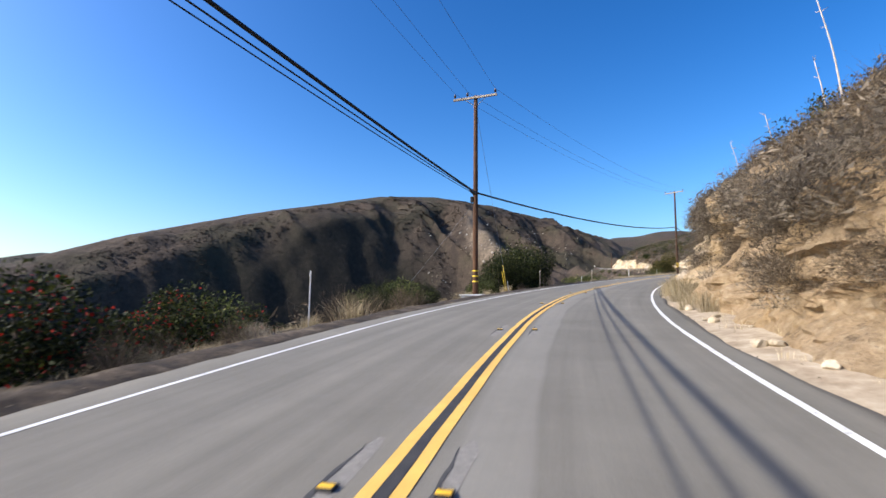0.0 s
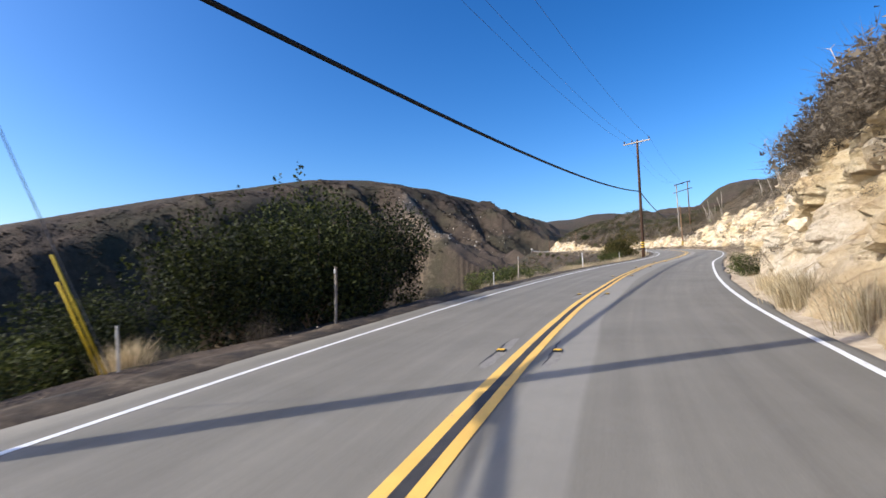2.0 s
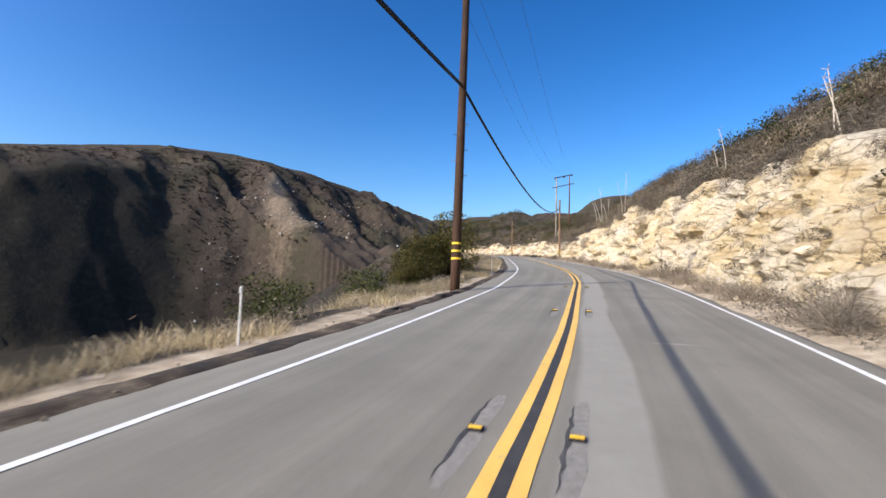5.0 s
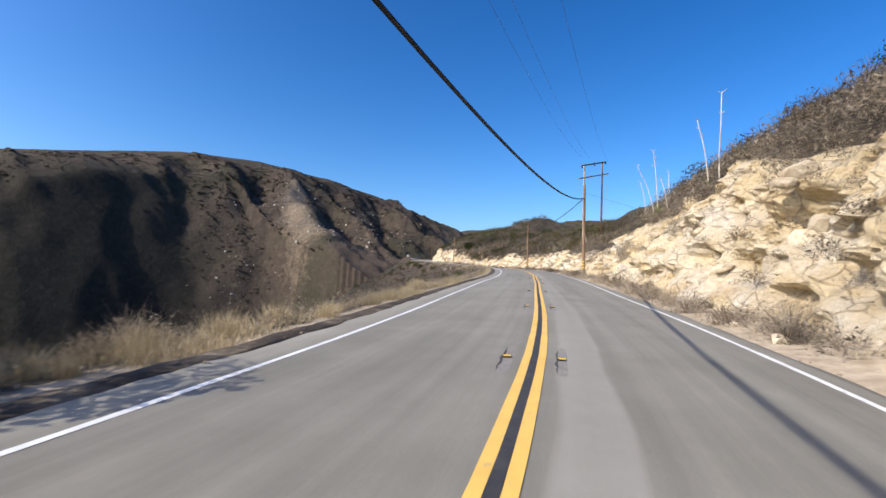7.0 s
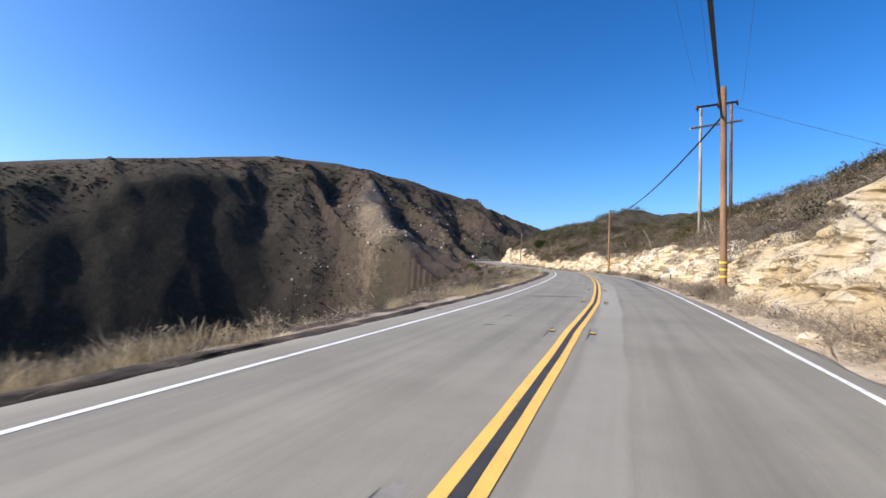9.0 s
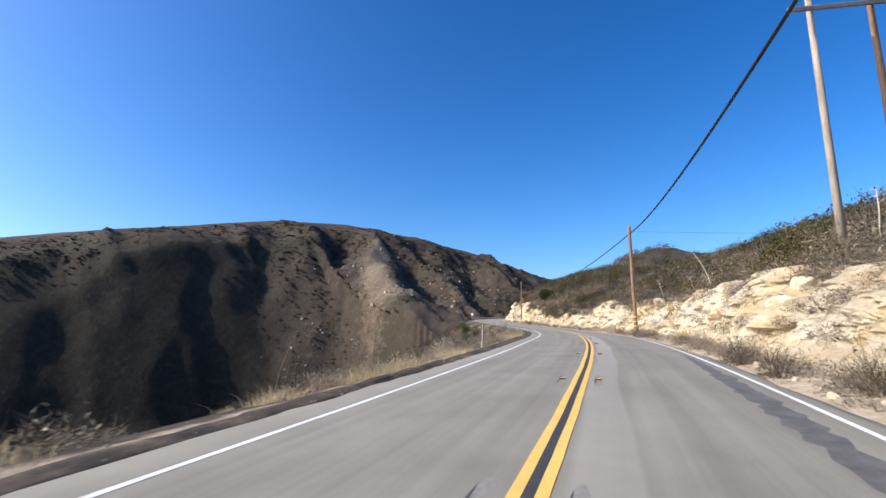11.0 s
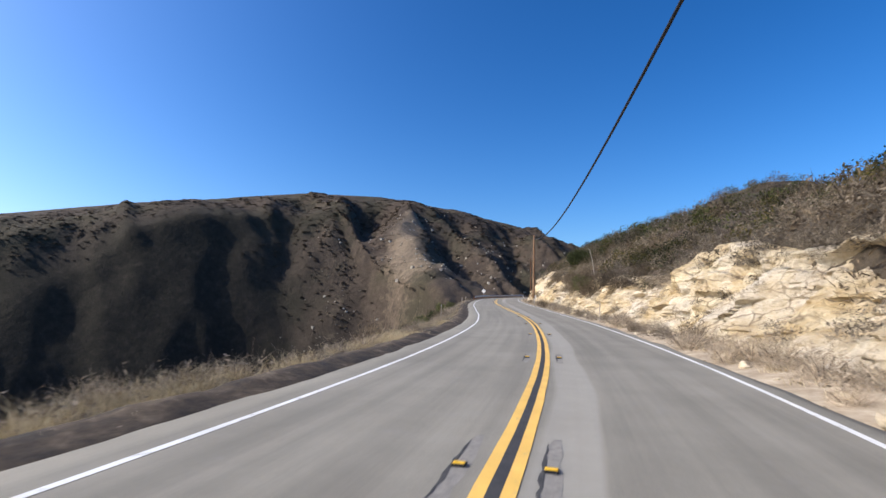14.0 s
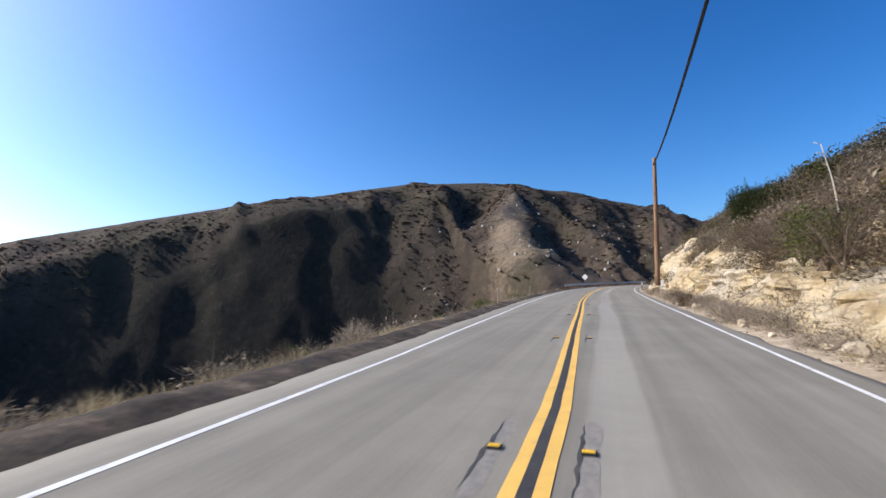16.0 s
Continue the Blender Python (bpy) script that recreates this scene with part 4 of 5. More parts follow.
while s < 300:
    for v in (-0.345, 0.35):
        groove_marker(s + (0.05 if v > 0 else 0), v + centre(s), heading(s))
    s += 7.32


def tar_line(points, width, material, name, label, seed=1):
    """A wandering sealed crack or patch on the road, through (s, v) points."""
    rng = random.Random(seed)
    bm = bmesh.new()
    last = None
    dense = []
    for (s0, v0), (s1, v1) in zip(points[:-1], points[1:]):
        n = max(2, int(math.hypot(s1 - s0, v1 - v0) / 0.25))
        dense += [(s0 + (s1 - s0) * k / n, v0 + (v1 - v0) * k / n) for k in range(n)]
    dense.append(points[-1])
    for k, (s, v) in enumerate(dense):
        edge = min(1, 0.15 + 3.0 * min(k, len(dense) - 1 - k) / len(dense))
        j = rng.uniform(-0.03, 0.03)
        w = width * edge * rng.uniform(0.6, 1.25)
        t = (dense[min(k + 1, len(dense) - 1)][0] - dense[max(k - 1, 0)][0], dense[min(k + 1, len(dense) - 1)][1] - dense[max(k - 1, 0)][1])
        n = math.hypot(*t) or 1
        nx, nv = -t[1] / n, t[0] / n
        row = [bm.verts.new(at(s + nx * w / 2 * q, v + j + nv * w / 2 * q, crown(v) + 0.003)) for q in (-1, 1)]
        if last:
            bm.faces.new((last[0], last[1], row[1], row[0]))
        last = row
    return tagged(part(name, bm, material), label, "road repair", "road repairs")


for k, (pts, w, mat) in enumerate([([(175, 1.9), (181, 2.05), (186, 2.35), (189.5, 2.7)], 0.03, WET), 
                                   ([(148.4, 2.58), (151, 2.55), (155, 2.6), (161, 2.78), (170, 3.06)], 0.40, WET), ([(192.3, 1.0), (192.1, 1.2), (192.35, 1.45)], 0.3, TAR_AND_SHADE),
                                   ([(132.7, -1.78), (132.85, -1.55)], 0.13, TAR_AND_SHADE), ([(134.45, -1.7), (134.65, -1.55)], 0.16, TAR_AND_SHADE), ([(135.0, -3.6), (135.2, -3.5)], 0.16, TAR_AND_SHADE), ([(141.05, -1.1), (141.2, -0.95), (141.33, -0.75)], 0.03, TAR_AND_SHADE), ([(140.7, -1.95), (140.66, -1.6)], 0.05, TAR_AND_SHADE),
                                   ([(184.3, 1.3), (184.6, 1.1)], 0.2, TAR_AND_SHADE), ([(54.9, 0.18), (54.95, 0.4)], 0.05, TAR_AND_SHADE), ([(54.8, 0.55), (54.85, 0.72)], 0.05, TAR_AND_SHADE), ([(78.0, 1.2), (78.1, 1.9)], 0.18, STAIN),
                                   ([(20, -4.2), (20.6, -3.1), (20.9, -2.7)], 0.06, TAR_AND_SHADE), ([(27.6, -4.3), (28.1, -3.6)], 0.10, TAR_AND_SHADE), ([(219.8, -4.2), (220.3, -3.3), (220.2, -2.9)], 0.05, TAR_AND_SHADE)]):
    tar_line(pts, w, mat, "road_patch" if w > 0.15 else "tar_crack", "dark asphalt patch on the road" if w > 0.15 else "dark sealed crack in the asphalt", k)


def stake(s, v, h, kind, lean=0.0):
    """A roadside delineator or stake."""
    p = at(s, v)
    p.z = (on_ground(p.x, p.y) if v < -4.4 or v > 3.8 else p.z) - 0.12
    if kind == "paddle":
        thing = root("delineator", p, "flexible white delineator post with a dark sleeve", "marker post", "marker posts", heading(s))
        bm = bmesh.new()
        block(bm, (0.075, 0.018, h), Matrix.Translation((0, 0, h / 2)), 0.006)
        part("blade", bm, RUBBER, thing, "dark lower sleeve")
        bm = bmesh.new()
        block(bm, (0.095, 0.022, 0.36), Matrix.Translation((0, 0, h - 0.1)), 0.008)
        part("reflector", bm, PAINTED, thing, "white reflective top")
    else:
        wood = kind == "wood"
        thing = root("marker_post", p, "weathered grey wooden marker stake at the road edge" if wood else "white painted steel marker post at the road edge", "marker post", "marker posts", heading(s))
        bm = bmesh.new()
        w = 0.03 if wood else 0.017
        tube(bm, [(0, 0, 0), (lean * 0.5, 0, h * 0.5), (lean, 0, h)], [w, w, w * 0.9], 6 if wood else 8)
        part("post", bm, WOOD_GREY if wood else PAINTED, thing)
        bm = bmesh.new()
        block(bm, (0.05, 0.012, 0.09), Matrix.Translation((lean * 0.93, -w - 0.004, h * 0.93)), 0.004)
        part("reflector", bm, STEEL, thing, "small grey reflector plate")
    return thing


for s, v, h, kind, lean in [(16.6, -5.55, 1.6, "steel", 0.05), (49.9, -4.6, 0.75, "steel", 0), (53.9, -5.0, 1.35, "wood", 0.06), (64.6, -4.5, 1.2, "steel", -0.03), (65.0, -4.6, 1.2, "steel", 0.02), (76.5, -4.6, 1.0, "steel", 0.02), (99.8, -4.55, 1.15, "steel", 0), (40.2, -4.7, 1.4, "wood", 0.03),
                            (173.5, -4.7, 1.2, "steel", 0.05), (227.0, -5.5, 1.1, "wood", 0.02), (250, -5.0, 1.2, "wood", 0), (262, -5.0, 1.1, "wood", 0),
                            (224.9, 4.25, 1.25, "wood", 0.05), (201.1, 4.4, 1.15, "paddle", 0), (157.5, 4.6, 1.1, "paddle", 0), (283, 4.0, 1.0, "paddle", 0)]:
    stake(s, v, h, kind, lean)

# pale concrete vault behind the first pole
p = at(31.6, -6.1)
vault = root("utility_vault", (p.x, p.y, p.z - 1.08), "low pale concrete utility vault behind the pole", "utility vault", turn=heading(30) + 14)
bm = bmesh.new()
block(bm, (1.2, 1.7, 0.95), Matrix.Translation((0, 0, 0.475)), 0.03)
part("body", bm, PAINTED, vault)
bm = bmesh.new()
block(bm, (1.3, 1.8, 0.08), Matrix.Translation((0, 0, 0.99)), 0.02)
part("lid", bm, PAINTED, vault, "flat pale lid")
bm = bmesh.new()
block(bm, (0.05, 0.03, 0.12), Matrix.Translation((-0.2, -0.865, 0.62)), 0.008)
part("latch", bm, STEEL, vault, "small dark latch")

# yellow guard over the anchor wire by the bush
guard = root("guy_guard", at(36.2, -5.6, -0.4), "yellow plastic guy wire guard leaning by the bush", "guy guard", turn=heading(35))
for x, h in ((0.0, 1.95), (-0.12, 1.6)):
    bm = bmesh.new()
    d = guard.matrix_basis.inverted() @ Vector((-12.9, 20.55, 10.7))
    d.normalize()
    tube(bm, [Vector((x, 0, 0)), Vector((x, 0, 0)) + d * h * 1.08], [0.017, 0.015], 8)
    part("sleeve", bm, BAND, guard, smooth=True)
bm = bmesh.new()
tube(bm, [(0.1, 0, 0), (-0.02, 0.05, 0.95)], [0.022, 0.018], 6)
part("rod", bm, STEEL, guard, "bare anchor rod")

# far bend: guard rail and signs
rail = root("guard_rail", at(296, -4.6), "galvanised guard rail on the far bend", "guard rail")
o = rail.location.copy()
bm = bmesh.new()
prof = [(0, 0.45), (0.05, 0.5), (0, 0.57), (0, 0.63), (0.05, 0.70), (0, 0.75)]
ss = np.arange(284, 334, 1.0)
rows = [[bm.verts.new(at(float(s), -4.7 + x, z) - o) for x, z in prof] for s in ss]
for a, b in zip(rows[:-1], rows[1:]):
    for k in range(len(prof) - 1):
        bm.faces.new((a[k], a[k + 1], b[k + 1], b[k]))
part("beam", bm, STEEL, rail, "corrugated steel beam")
for s in ss[::3]:
    bm = bmesh.new()
    q = at(float(s), -4.85) - o
    block(bm, (0.15, 0.15, 1.1), Matrix.Translation(q + Vector((0, 0, 0.2))), 0.01)
    part("post", bm, WOOD_DARK, rail, "dark timber post")


def road_sign(s, v, size, up, label, diamond):
    p = at(s, v)
    thing = root("road_sign", p, label, "road sign", "road signs", heading(s))
    bm = bmesh.new()
    tube(bm, [(0, 0, -0.3), (0, 0, up + size * 0.5)], [0.03, 0.03], 8)
    part("post", bm, STEEL, thing)
    bm = bmesh.new()
    block(bm, (size, 0.012, size), Matrix.Translation((0, -0.04, up)) @ pose(0, 0, 0, 0, 45 if diamond else 0, 0), 0.004)
    part("plate", bm, PAINTED, thing, "pale sign plate")


road_sign(305, -5.4, 0.7, 1.7, "pale diamond sign before the far bend", True)
road_sign(262, 4.3, 0.45, 1.0, "small white sign at the inner road edge", False)

# ---------------------------------------------------------------- plants
def leaf_cloud(rng, n, lumps, size, aspect=1.6, droop=0.0, up=0.2):
    """Verts and faces of n pointed leaves over lumps of (centre, radii)."""
    weight = np.array([l[1][0] ** 1.6 for l in lumps])
    lump = rng.choice(len(lumps), n, p=weight / weight.sum())
    c = np.array([l[0] for l in lumps])[lump]
    r = np.array([l[1] for l in lumps])[lump]
    d = rng.normal(size=(n, 3))
    d /= np.linalg.norm(d, axis=1)[:, None]
    depth = 1 - 0.55 * rng.rand(n) ** 2
    p = c + d * r * depth[:, None]
    t = d + rng.normal(size=(n, 3)) * 0.8 + np.array([0, 0, up])
    t /= np.linalg.norm(t, axis=1)[:, None]
    q = np.cross(t, rng.normal(size=(n, 3)))
    q /= np.linalg.norm(q, axis=1)[:, None]
    ln = size * rng.uniform(0.6, 1.4, n)[:, None]
    w = ln / aspect * 0.5
    v = np.stack([p - t * ln * 0.5, p + q * w, p + t * ln * 0.5, p - q * w], 1)
    return v.reshape(-1, 3), np.arange(4 * n).reshape(-1, 4)


def twig_cloud(rng, n, radii, length, width, reach=0.8):
    """Thin triangles standing out of a dome, for dry brush."""
    d = rng.normal(size=(n, 3))
    d[:, 2] = np.abs(d[:, 2]) * 1.1 + 0.05
    d /= np.linalg.norm(d, axis=1)[:, None]
    a = d * radii * (rng.rand(n) ** 0.6 * reach)[:, None]
    b = a + (d + rng.normal(size=(n, 3)) * 0.75) * radii * length * rng.uniform(0.5, 1.3, n)[:, None]
    b[:, 2] = np.maximum(b[:, 2], 0.02)
    q = np.cross(d, rng.normal(size=(n, 3)))
    q /= np.linalg.norm(q, axis=1)[:, None]
    w = width * rng.uniform(0.5, 1.5, n)[:, None]
    return np.stack([a - q * w, a + q * w, b], 1).reshape(-1, 3), np.arange(3 * n).reshape(-1, 3)


def blade_cloud(rng, n, spread, height, width, lean=0.5):
    """Grass blades from a small foot: bent, two-piece."""
    a = np.c_[rng.normal(size=(n, 2)) * spread * 0.35, np.zeros(n)]
    out = np.c_[a[:, :2] / max(spread, 1e-3) + rng.normal(size=(n, 2)) * 0.45, np.zeros(n)] * lean
    h = height * rng.uniform(0.5, 1.2, n)[:, None]
    up = np.array([0, 0, 1.0])
    m = a + (out * 0.35 + up * 0.6) * h
    t = a + (out * 1.0 + up * 0.95) * h
    q = np.c_[rng.normal(size=(n, 2)), np.zeros(n)]
    q /= np.linalg.norm(q, axis=1)[:, None]
    w = width * rng.uniform(0.6, 1.4, n)[:, None]
    v = np.stack([a - q * w, a + q * w, m + q * w * 0.8, m - q * w * 0.8, t], 1).reshape(-1, 3)
    k = np.arange(n)[:, None] * 5
    tris = np.concatenate([k + np.array([0, 1, 2]), k + np.array([0, 2, 3]), k + np.array([3, 2, 4])])
    return v, tris


def brush_cloud(rng, twigs, leaves, radii, width, leaf):
    """Dry brush: twigs standing out of a dome of small withered leaves."""
    v, f = twig_cloud(rng, twigs, radii, 0.26, width)
    d = rng.normal(size=(leaves, 3))
    d[:, 2] = np.abs(d[:, 2])
    d /= np.linalg.norm(d, axis=1)[:, None]
    lobe = 1 + 0.28 * np.sin(3 * np.arctan2(d[:, 1], d[:, 0]) + rng.uniform(0, 6)) * d[:, 2] ** 0.5 + 0.2 * np.sin(7 * d[:, 0] + rng.uniform(0, 6)) * np.cos(6 * d[:, 1])
    c = d * radii * (lobe * (1 - 0.5 * rng.rand(leaves) ** 2) * 0.82)[:, None]
    t, q = rng.normal(size=(2, leaves, 3))
    size = leaf * rng.uniform(0.5, 1.5, leaves)[:, None]
    w = np.stack([c - t * size * 0.5, c + q * size * 0.35, c + t * size * 0.5], 1).reshape(-1, 3)
    return np.vstack([v, w]), np.arange(len(v) + len(w)).reshape(-1, 3)


def cloud_mesh(name, v, f, material):
    return mesh_of(name, v, f, material, False)


def leafy_shrub(seed, w, h, leaves, size, leaf, label, category="bush", name="shrub", berries=0, trunk=0.1, sprigs=0):
    """A bush: bent stems and a crown of leaves in uneven lumps."""
    rng = np.random.RandomState(seed)
    thing = root(name, (0, 0, 0), label, category, "roadside bushes")
    lumps = []
    bm = bmesh.new()
    for k in range(16):
        a = rng.uniform(0, math.tau)
        r = w * 0.5 * rng.uniform(0.05, 0.75)
        c = np.array([r * math.cos(a), r * math.sin(a), h * rng.uniform(trunk, 0.82 - 0.3 * (r / w))])
        s_ = w * rng.uniform(0.16, 0.30)
        lumps.append((c, np.array([s_, s_, s_ * rng.uniform(0.6, 0.95)])))
        mid = Vector(c) * 0.5 + Vector((rng.normal() * 0.1, rng.normal() * 0.1, 0.05)) * w * 0.3
        tube(bm, [(rng.normal() * 0.06, rng.normal() * 0.06, -0.3), mid, c], [0.028 * h ** 0.5, 0.018 * h ** 0.5, 0.006], 5)
    part("woody_base", bm, TWIG, thing, "bent bare stems")
    for k in range(sprigs):
        c, r = lumps[k % 16]
        a = rng.uniform(0, math.tau)
        lumps.append((c + np.array([math.cos(a) * r[0] * 0.5, math.sin(a) * r[0] * 0.5, r[2] * 1.15]), np.array([0.09, 0.09, 0.28]) * w / 3.4 * rng.uniform(0.6, 1.2)))
    v, f = leaf_cloud(rng, leaves, lumps, size)
    ob = new("crown", cloud_mesh("crown", v, f, leaf))
    ob.parent = thing
    if berries:
        v, f = leaf_cloud(rng, berries, lumps, size * 0.9, 1.1)
        ob = new("flower_head", cloud_mesh("flower_head", v, f, LEAF_RED))
        ob.parent = thing
        tagged(ob, "red flower heads", kind="stuff")
    return thing


def brush_mound(seed, w, h, twigs, leaf, label):
    """A rounded dry bush: fine twigs out of a woody foot."""
    rng = np.random.RandomState(seed)
    thing = root("dry_bush", (0, 0, 0), label, "bush", "dry bushes")
    v, f = brush_cloud(rng, int(twigs * 0.8), int(twigs * 0.5), np.array([w * 0.55, w * 0.55, h]), 0.004, 0.032)
    ob = new("crown", cloud_mesh("crown", v, f, leaf))
    ob.parent = thing
    bm = bmesh.new()
    for k in range(5):
        a = k * math.tau / 5 + rng.uniform(0, 1)
        tube(bm, [(0, 0, -0.15), (0.2 * w * math.cos(a), 0.2 * w * math.sin(a), h * 0.35), (0.36 * w * math.cos(a), 0.36 * w * math.sin(a), h * 0.62)], [0.02, 0.012, 0.004], 4)
    part("woody_base", bm, TWIG, thing, "grey bare stems")
    return thing


def grass_clump(seed, w, h, blades, label):
    rng = np.random.RandomState(seed)
    thing = root("grass_clump", (0, 0, 0), label, "grass", "grass clumps")
    v, f = blade_cloud(rng, blades, w, h, 0.0045)
    ob = new("tuft", cloud_mesh("tuft", v, f, STRAW))
    ob.parent = thing
    return thing


def stand(thing, s, v, size=1.0, turn=0.0, sink=0.05, up=None):
    p = at(s, v)
    z = on_ground(p.x, p.y) if up is None else p.z + up
    thing.matrix_basis = Matrix.Translation((p.x, p.y, z - sink)) @ pose(0, 0, 0, 0, 0, turn) @ Matrix.Diagonal((size, size, size, 1))
    return thing


def again(thing, s, v, size=1.0, turn=0.0, sink=0.05, up=None):
    ob = copy_thing(thing, Matrix())
    return stand(ob, s, v, size, turn, sink, up)


rnd = random.Random(4)
big = stand(leafy_shrub(11, 4.4, 3.7, 20000, 0.09, LEAF_DARK, "large dense dark green bush at the canyon edge", sprigs=22), 42.8, -7.4, 1.14, up=-0.5)
again(big, 39.6, -7.5, 0.95, 130, up=-0.6)
again(big, 45.9, -7.5, 1.12, 220, up=-0.4)
again(big, 37.2, -7.5, 0.6, 300)
olive = stand(leafy_shrub(12, 3.4, 3.0, 17000, 0.085, LEAF_OLIVE, "yellowish green bush with browning top at the road edge", sprigs=18), 98.2, -7.6, 1.4, up=-0.6)
again(olive, 95.8, -8.1, 1.05, 100, up=-0.9)
again(olive, 100.2, -7.1, 0.75, 200, up=-0.9)
again(olive, 93.6, -7.9, 0.6, 260, up=-0.9)
for s, v, k in [(23.5, -7.3, 0.5), (25.8, -7.5, 0.52), (28.0, -7.6, 0.46), (30.2, -8.1, 0.42)]:
    again(big, s, v, k, 70 * s, up=-0.8)
again(big, 259.5, 9.6, 0.75, 40)
again(big, 263.5, 10.4, 0.7, 140)
toyon = stand(leafy_shrub(13, 2.9, 2.1, 6000, 0.085, LEAF_DARK, "dark green bush dotted with red flower heads", berries=330), 11.4, -7.4)
again(toyon, 8.2, -7.9, 1.05, 80)
again(toyon, 14.2, -7.3, 0.85, 160)
again(toyon, 16.6, -7.3, 0.6, 200)
again(toyon, 5.0, -8.0, 1.0, 260)
low = stand(leafy_shrub(14, 2.2, 1.45, 3000, 0.07, LEAF_GREEN, "low green bush on the outer verge", trunk=0.1), 15.0, -7.0)
for s, v, k in [(21.6, -6.9, 0.85), (24.4, -6.4, 1.05), (26.2, -6.7, 0.9), (33.2, -6.6, 0.7), (34.8, -6.5, 0.9), (35.8, -7.2, 1.0), (56.5, -7.6, 1.6), (58.6, -8.2, 1.5), (60.6, -8.0, 1.5), (62.8, -8.4, 1.55), (65.0, -8.2, 1.5), (55.4, -7.0, 0.7), (48.2, -7.4, 0.9), (52, -6.2, 0.8), (54.6, -6.6, 0.9), (57.2, -6.3, 0.95), (59.6, -6.8, 0.7), (62, -7.2, 0.8), (69, -6.5, 0.7), (73, -6.8, 0.9), (80, -6.4, 0.9), (84.2, -6.3, 0.95), (105, -8.2, 0.6),
                (186, -9.0, 1.1), (190, -8.6, 0.9), (214, -9.5, 0.8), (236, -8, 0.9), (243, -9, 1.0), (251, -8.5, 1.0), (260, -8, 1.2), (272, -8, 1.1), (52.4, 4.2, 0.62), (50.9, 4.3, 0.55)]:
    again(low, s, v, k, rnd.uniform(0, 360))
grey = stand(brush_mound(21, 1.2, 0.7, 1100, LEAF_PALE, "rounded pale grey-brown dry bush on the verge"), 62, 4.4)
brown = stand(brush_mound(22, 1.2, 0.9, 1000, LEAF_BROWN, "dry brown twiggy bush on the verge"), 21, -6.0)
again(low, 240.0, 6.3, 1.15, 30, up=1.9)
again(brown, 238.6, 6.2, 1.9, 80, up=1.8)
again(brown, 241.8, 6.4, 2.0, 200, up=2.0)
again(brown, 246.0, 6.6, 1.8, 20, up=2.2)
for k in range(170):
    s = 56 + 212 * rnd.random()
    v = rnd.uniform(4.05, 5.0)
    again(grey if rnd.random() < 0.82 else brown, s, v, rnd.uniform(0.4, 1.15), rnd.uniform(0, 360), 0.06)
for k in range(70):
    s = rnd.uniform(-4, 262)
    again(brown if rnd.random() < 0.55 else grey, s, rnd.uniform(-8.0, -5.5), rnd.uniform(0.5, 1.1), rnd.uniform(0, 360))
for s, v, k in [(18.2, -5.6, 1.2), (22.5, -5.7, 1.1), (23.8, -5.6, 1.0), (19.6, -5.9, 1.0), (12.6, -5.9, 0.8), (14.2, -5.8, 0.7)]:
    again(brown, s, v, k, 40 * s)
gold = stand(grass_clump(31, 0.55, 0.75, 320, "golden dry bunch grass at the road edge"), 18.3, -5.25)
for k in range(52):
    u = rnd.choice((21.5, 25.0, 28.5, 31.0, 34.5, 38.0, 42.0, 46.5)) + rnd.gauss(0, 0.8)
    again(gold, u, rnd.uniform(3.95, 4.75), rnd.uniform(0.45, 1.1), rnd.uniform(0, 360))
for k in range(34):
    again(gold, rnd.uniform(100, 128), rnd.uniform(-6.0, -4.8), rnd.uniform(0.4, 0.75), rnd.uniform(0, 360))
for k in range(110):
    again(gold, rnd.uniform(-6, 265), -rnd.uniform(5.15, 7.0), rnd.uniform(0.3, 0.7), rnd.uniform(0, 360))


def agave(seed, rosette, tall, lean, label):
    """A flower stalk, bare or with a dry head, out of a rosette of swords."""
    rng = np.random.RandomState(seed)
    thing = root("agave", (0, 0, 0), label, "agave", "agave stalks")
    bm = bmesh.new()
    n = 8
    pts = [(lean * (k / n) ** 1.5, 0.04 * math.sin(k), tall * k / n) for k in range(n + 1)]
    tube(bm, pts, [0.034 * (1 - 0.6 * k / n) for k in range(n + 1)], 8)
    for k in range(7):
        t = pts[-1 - k % 3]
        a = rng.uniform(0, math.tau)
        tube(bm, [t, (t[0] + 0.22 * math.cos(a), t[1] + 0.22 * math.sin(a), t[2] + 0.12)], [0.014, 0.006], 4)
    part("stalk", bm, STALK, thing, "bleached bare flower stalk", True)
    if rosette:
        bm = bmesh.new()
        for k in range(38):
            a, e = rng.uniform(0, math.tau), rng.uniform(0.1, 1.3)
            d = Vector((math.cos(a) * math.cos(e), math.sin(a) * math.cos(e), math.sin(e)))
            q = d.cross(Vector((0, 0, 1))).normalized() * 0.032
            r = rosette * rng.uniform(0.45, 0.72)
            o2 = d * 0.06
            v = [bm.verts.new(p) for p in (o2 - q, o2 + q, o2 + d * r * 0.55 + q * 0.9, o2 + d * r, o2 + d * r * 0.55 - q * 0.9)]
            bm.faces.new(v)
        part("rosette", bm, LEAF_AGAVE, thing, "rosette of stiff sword leaves")
    return thing


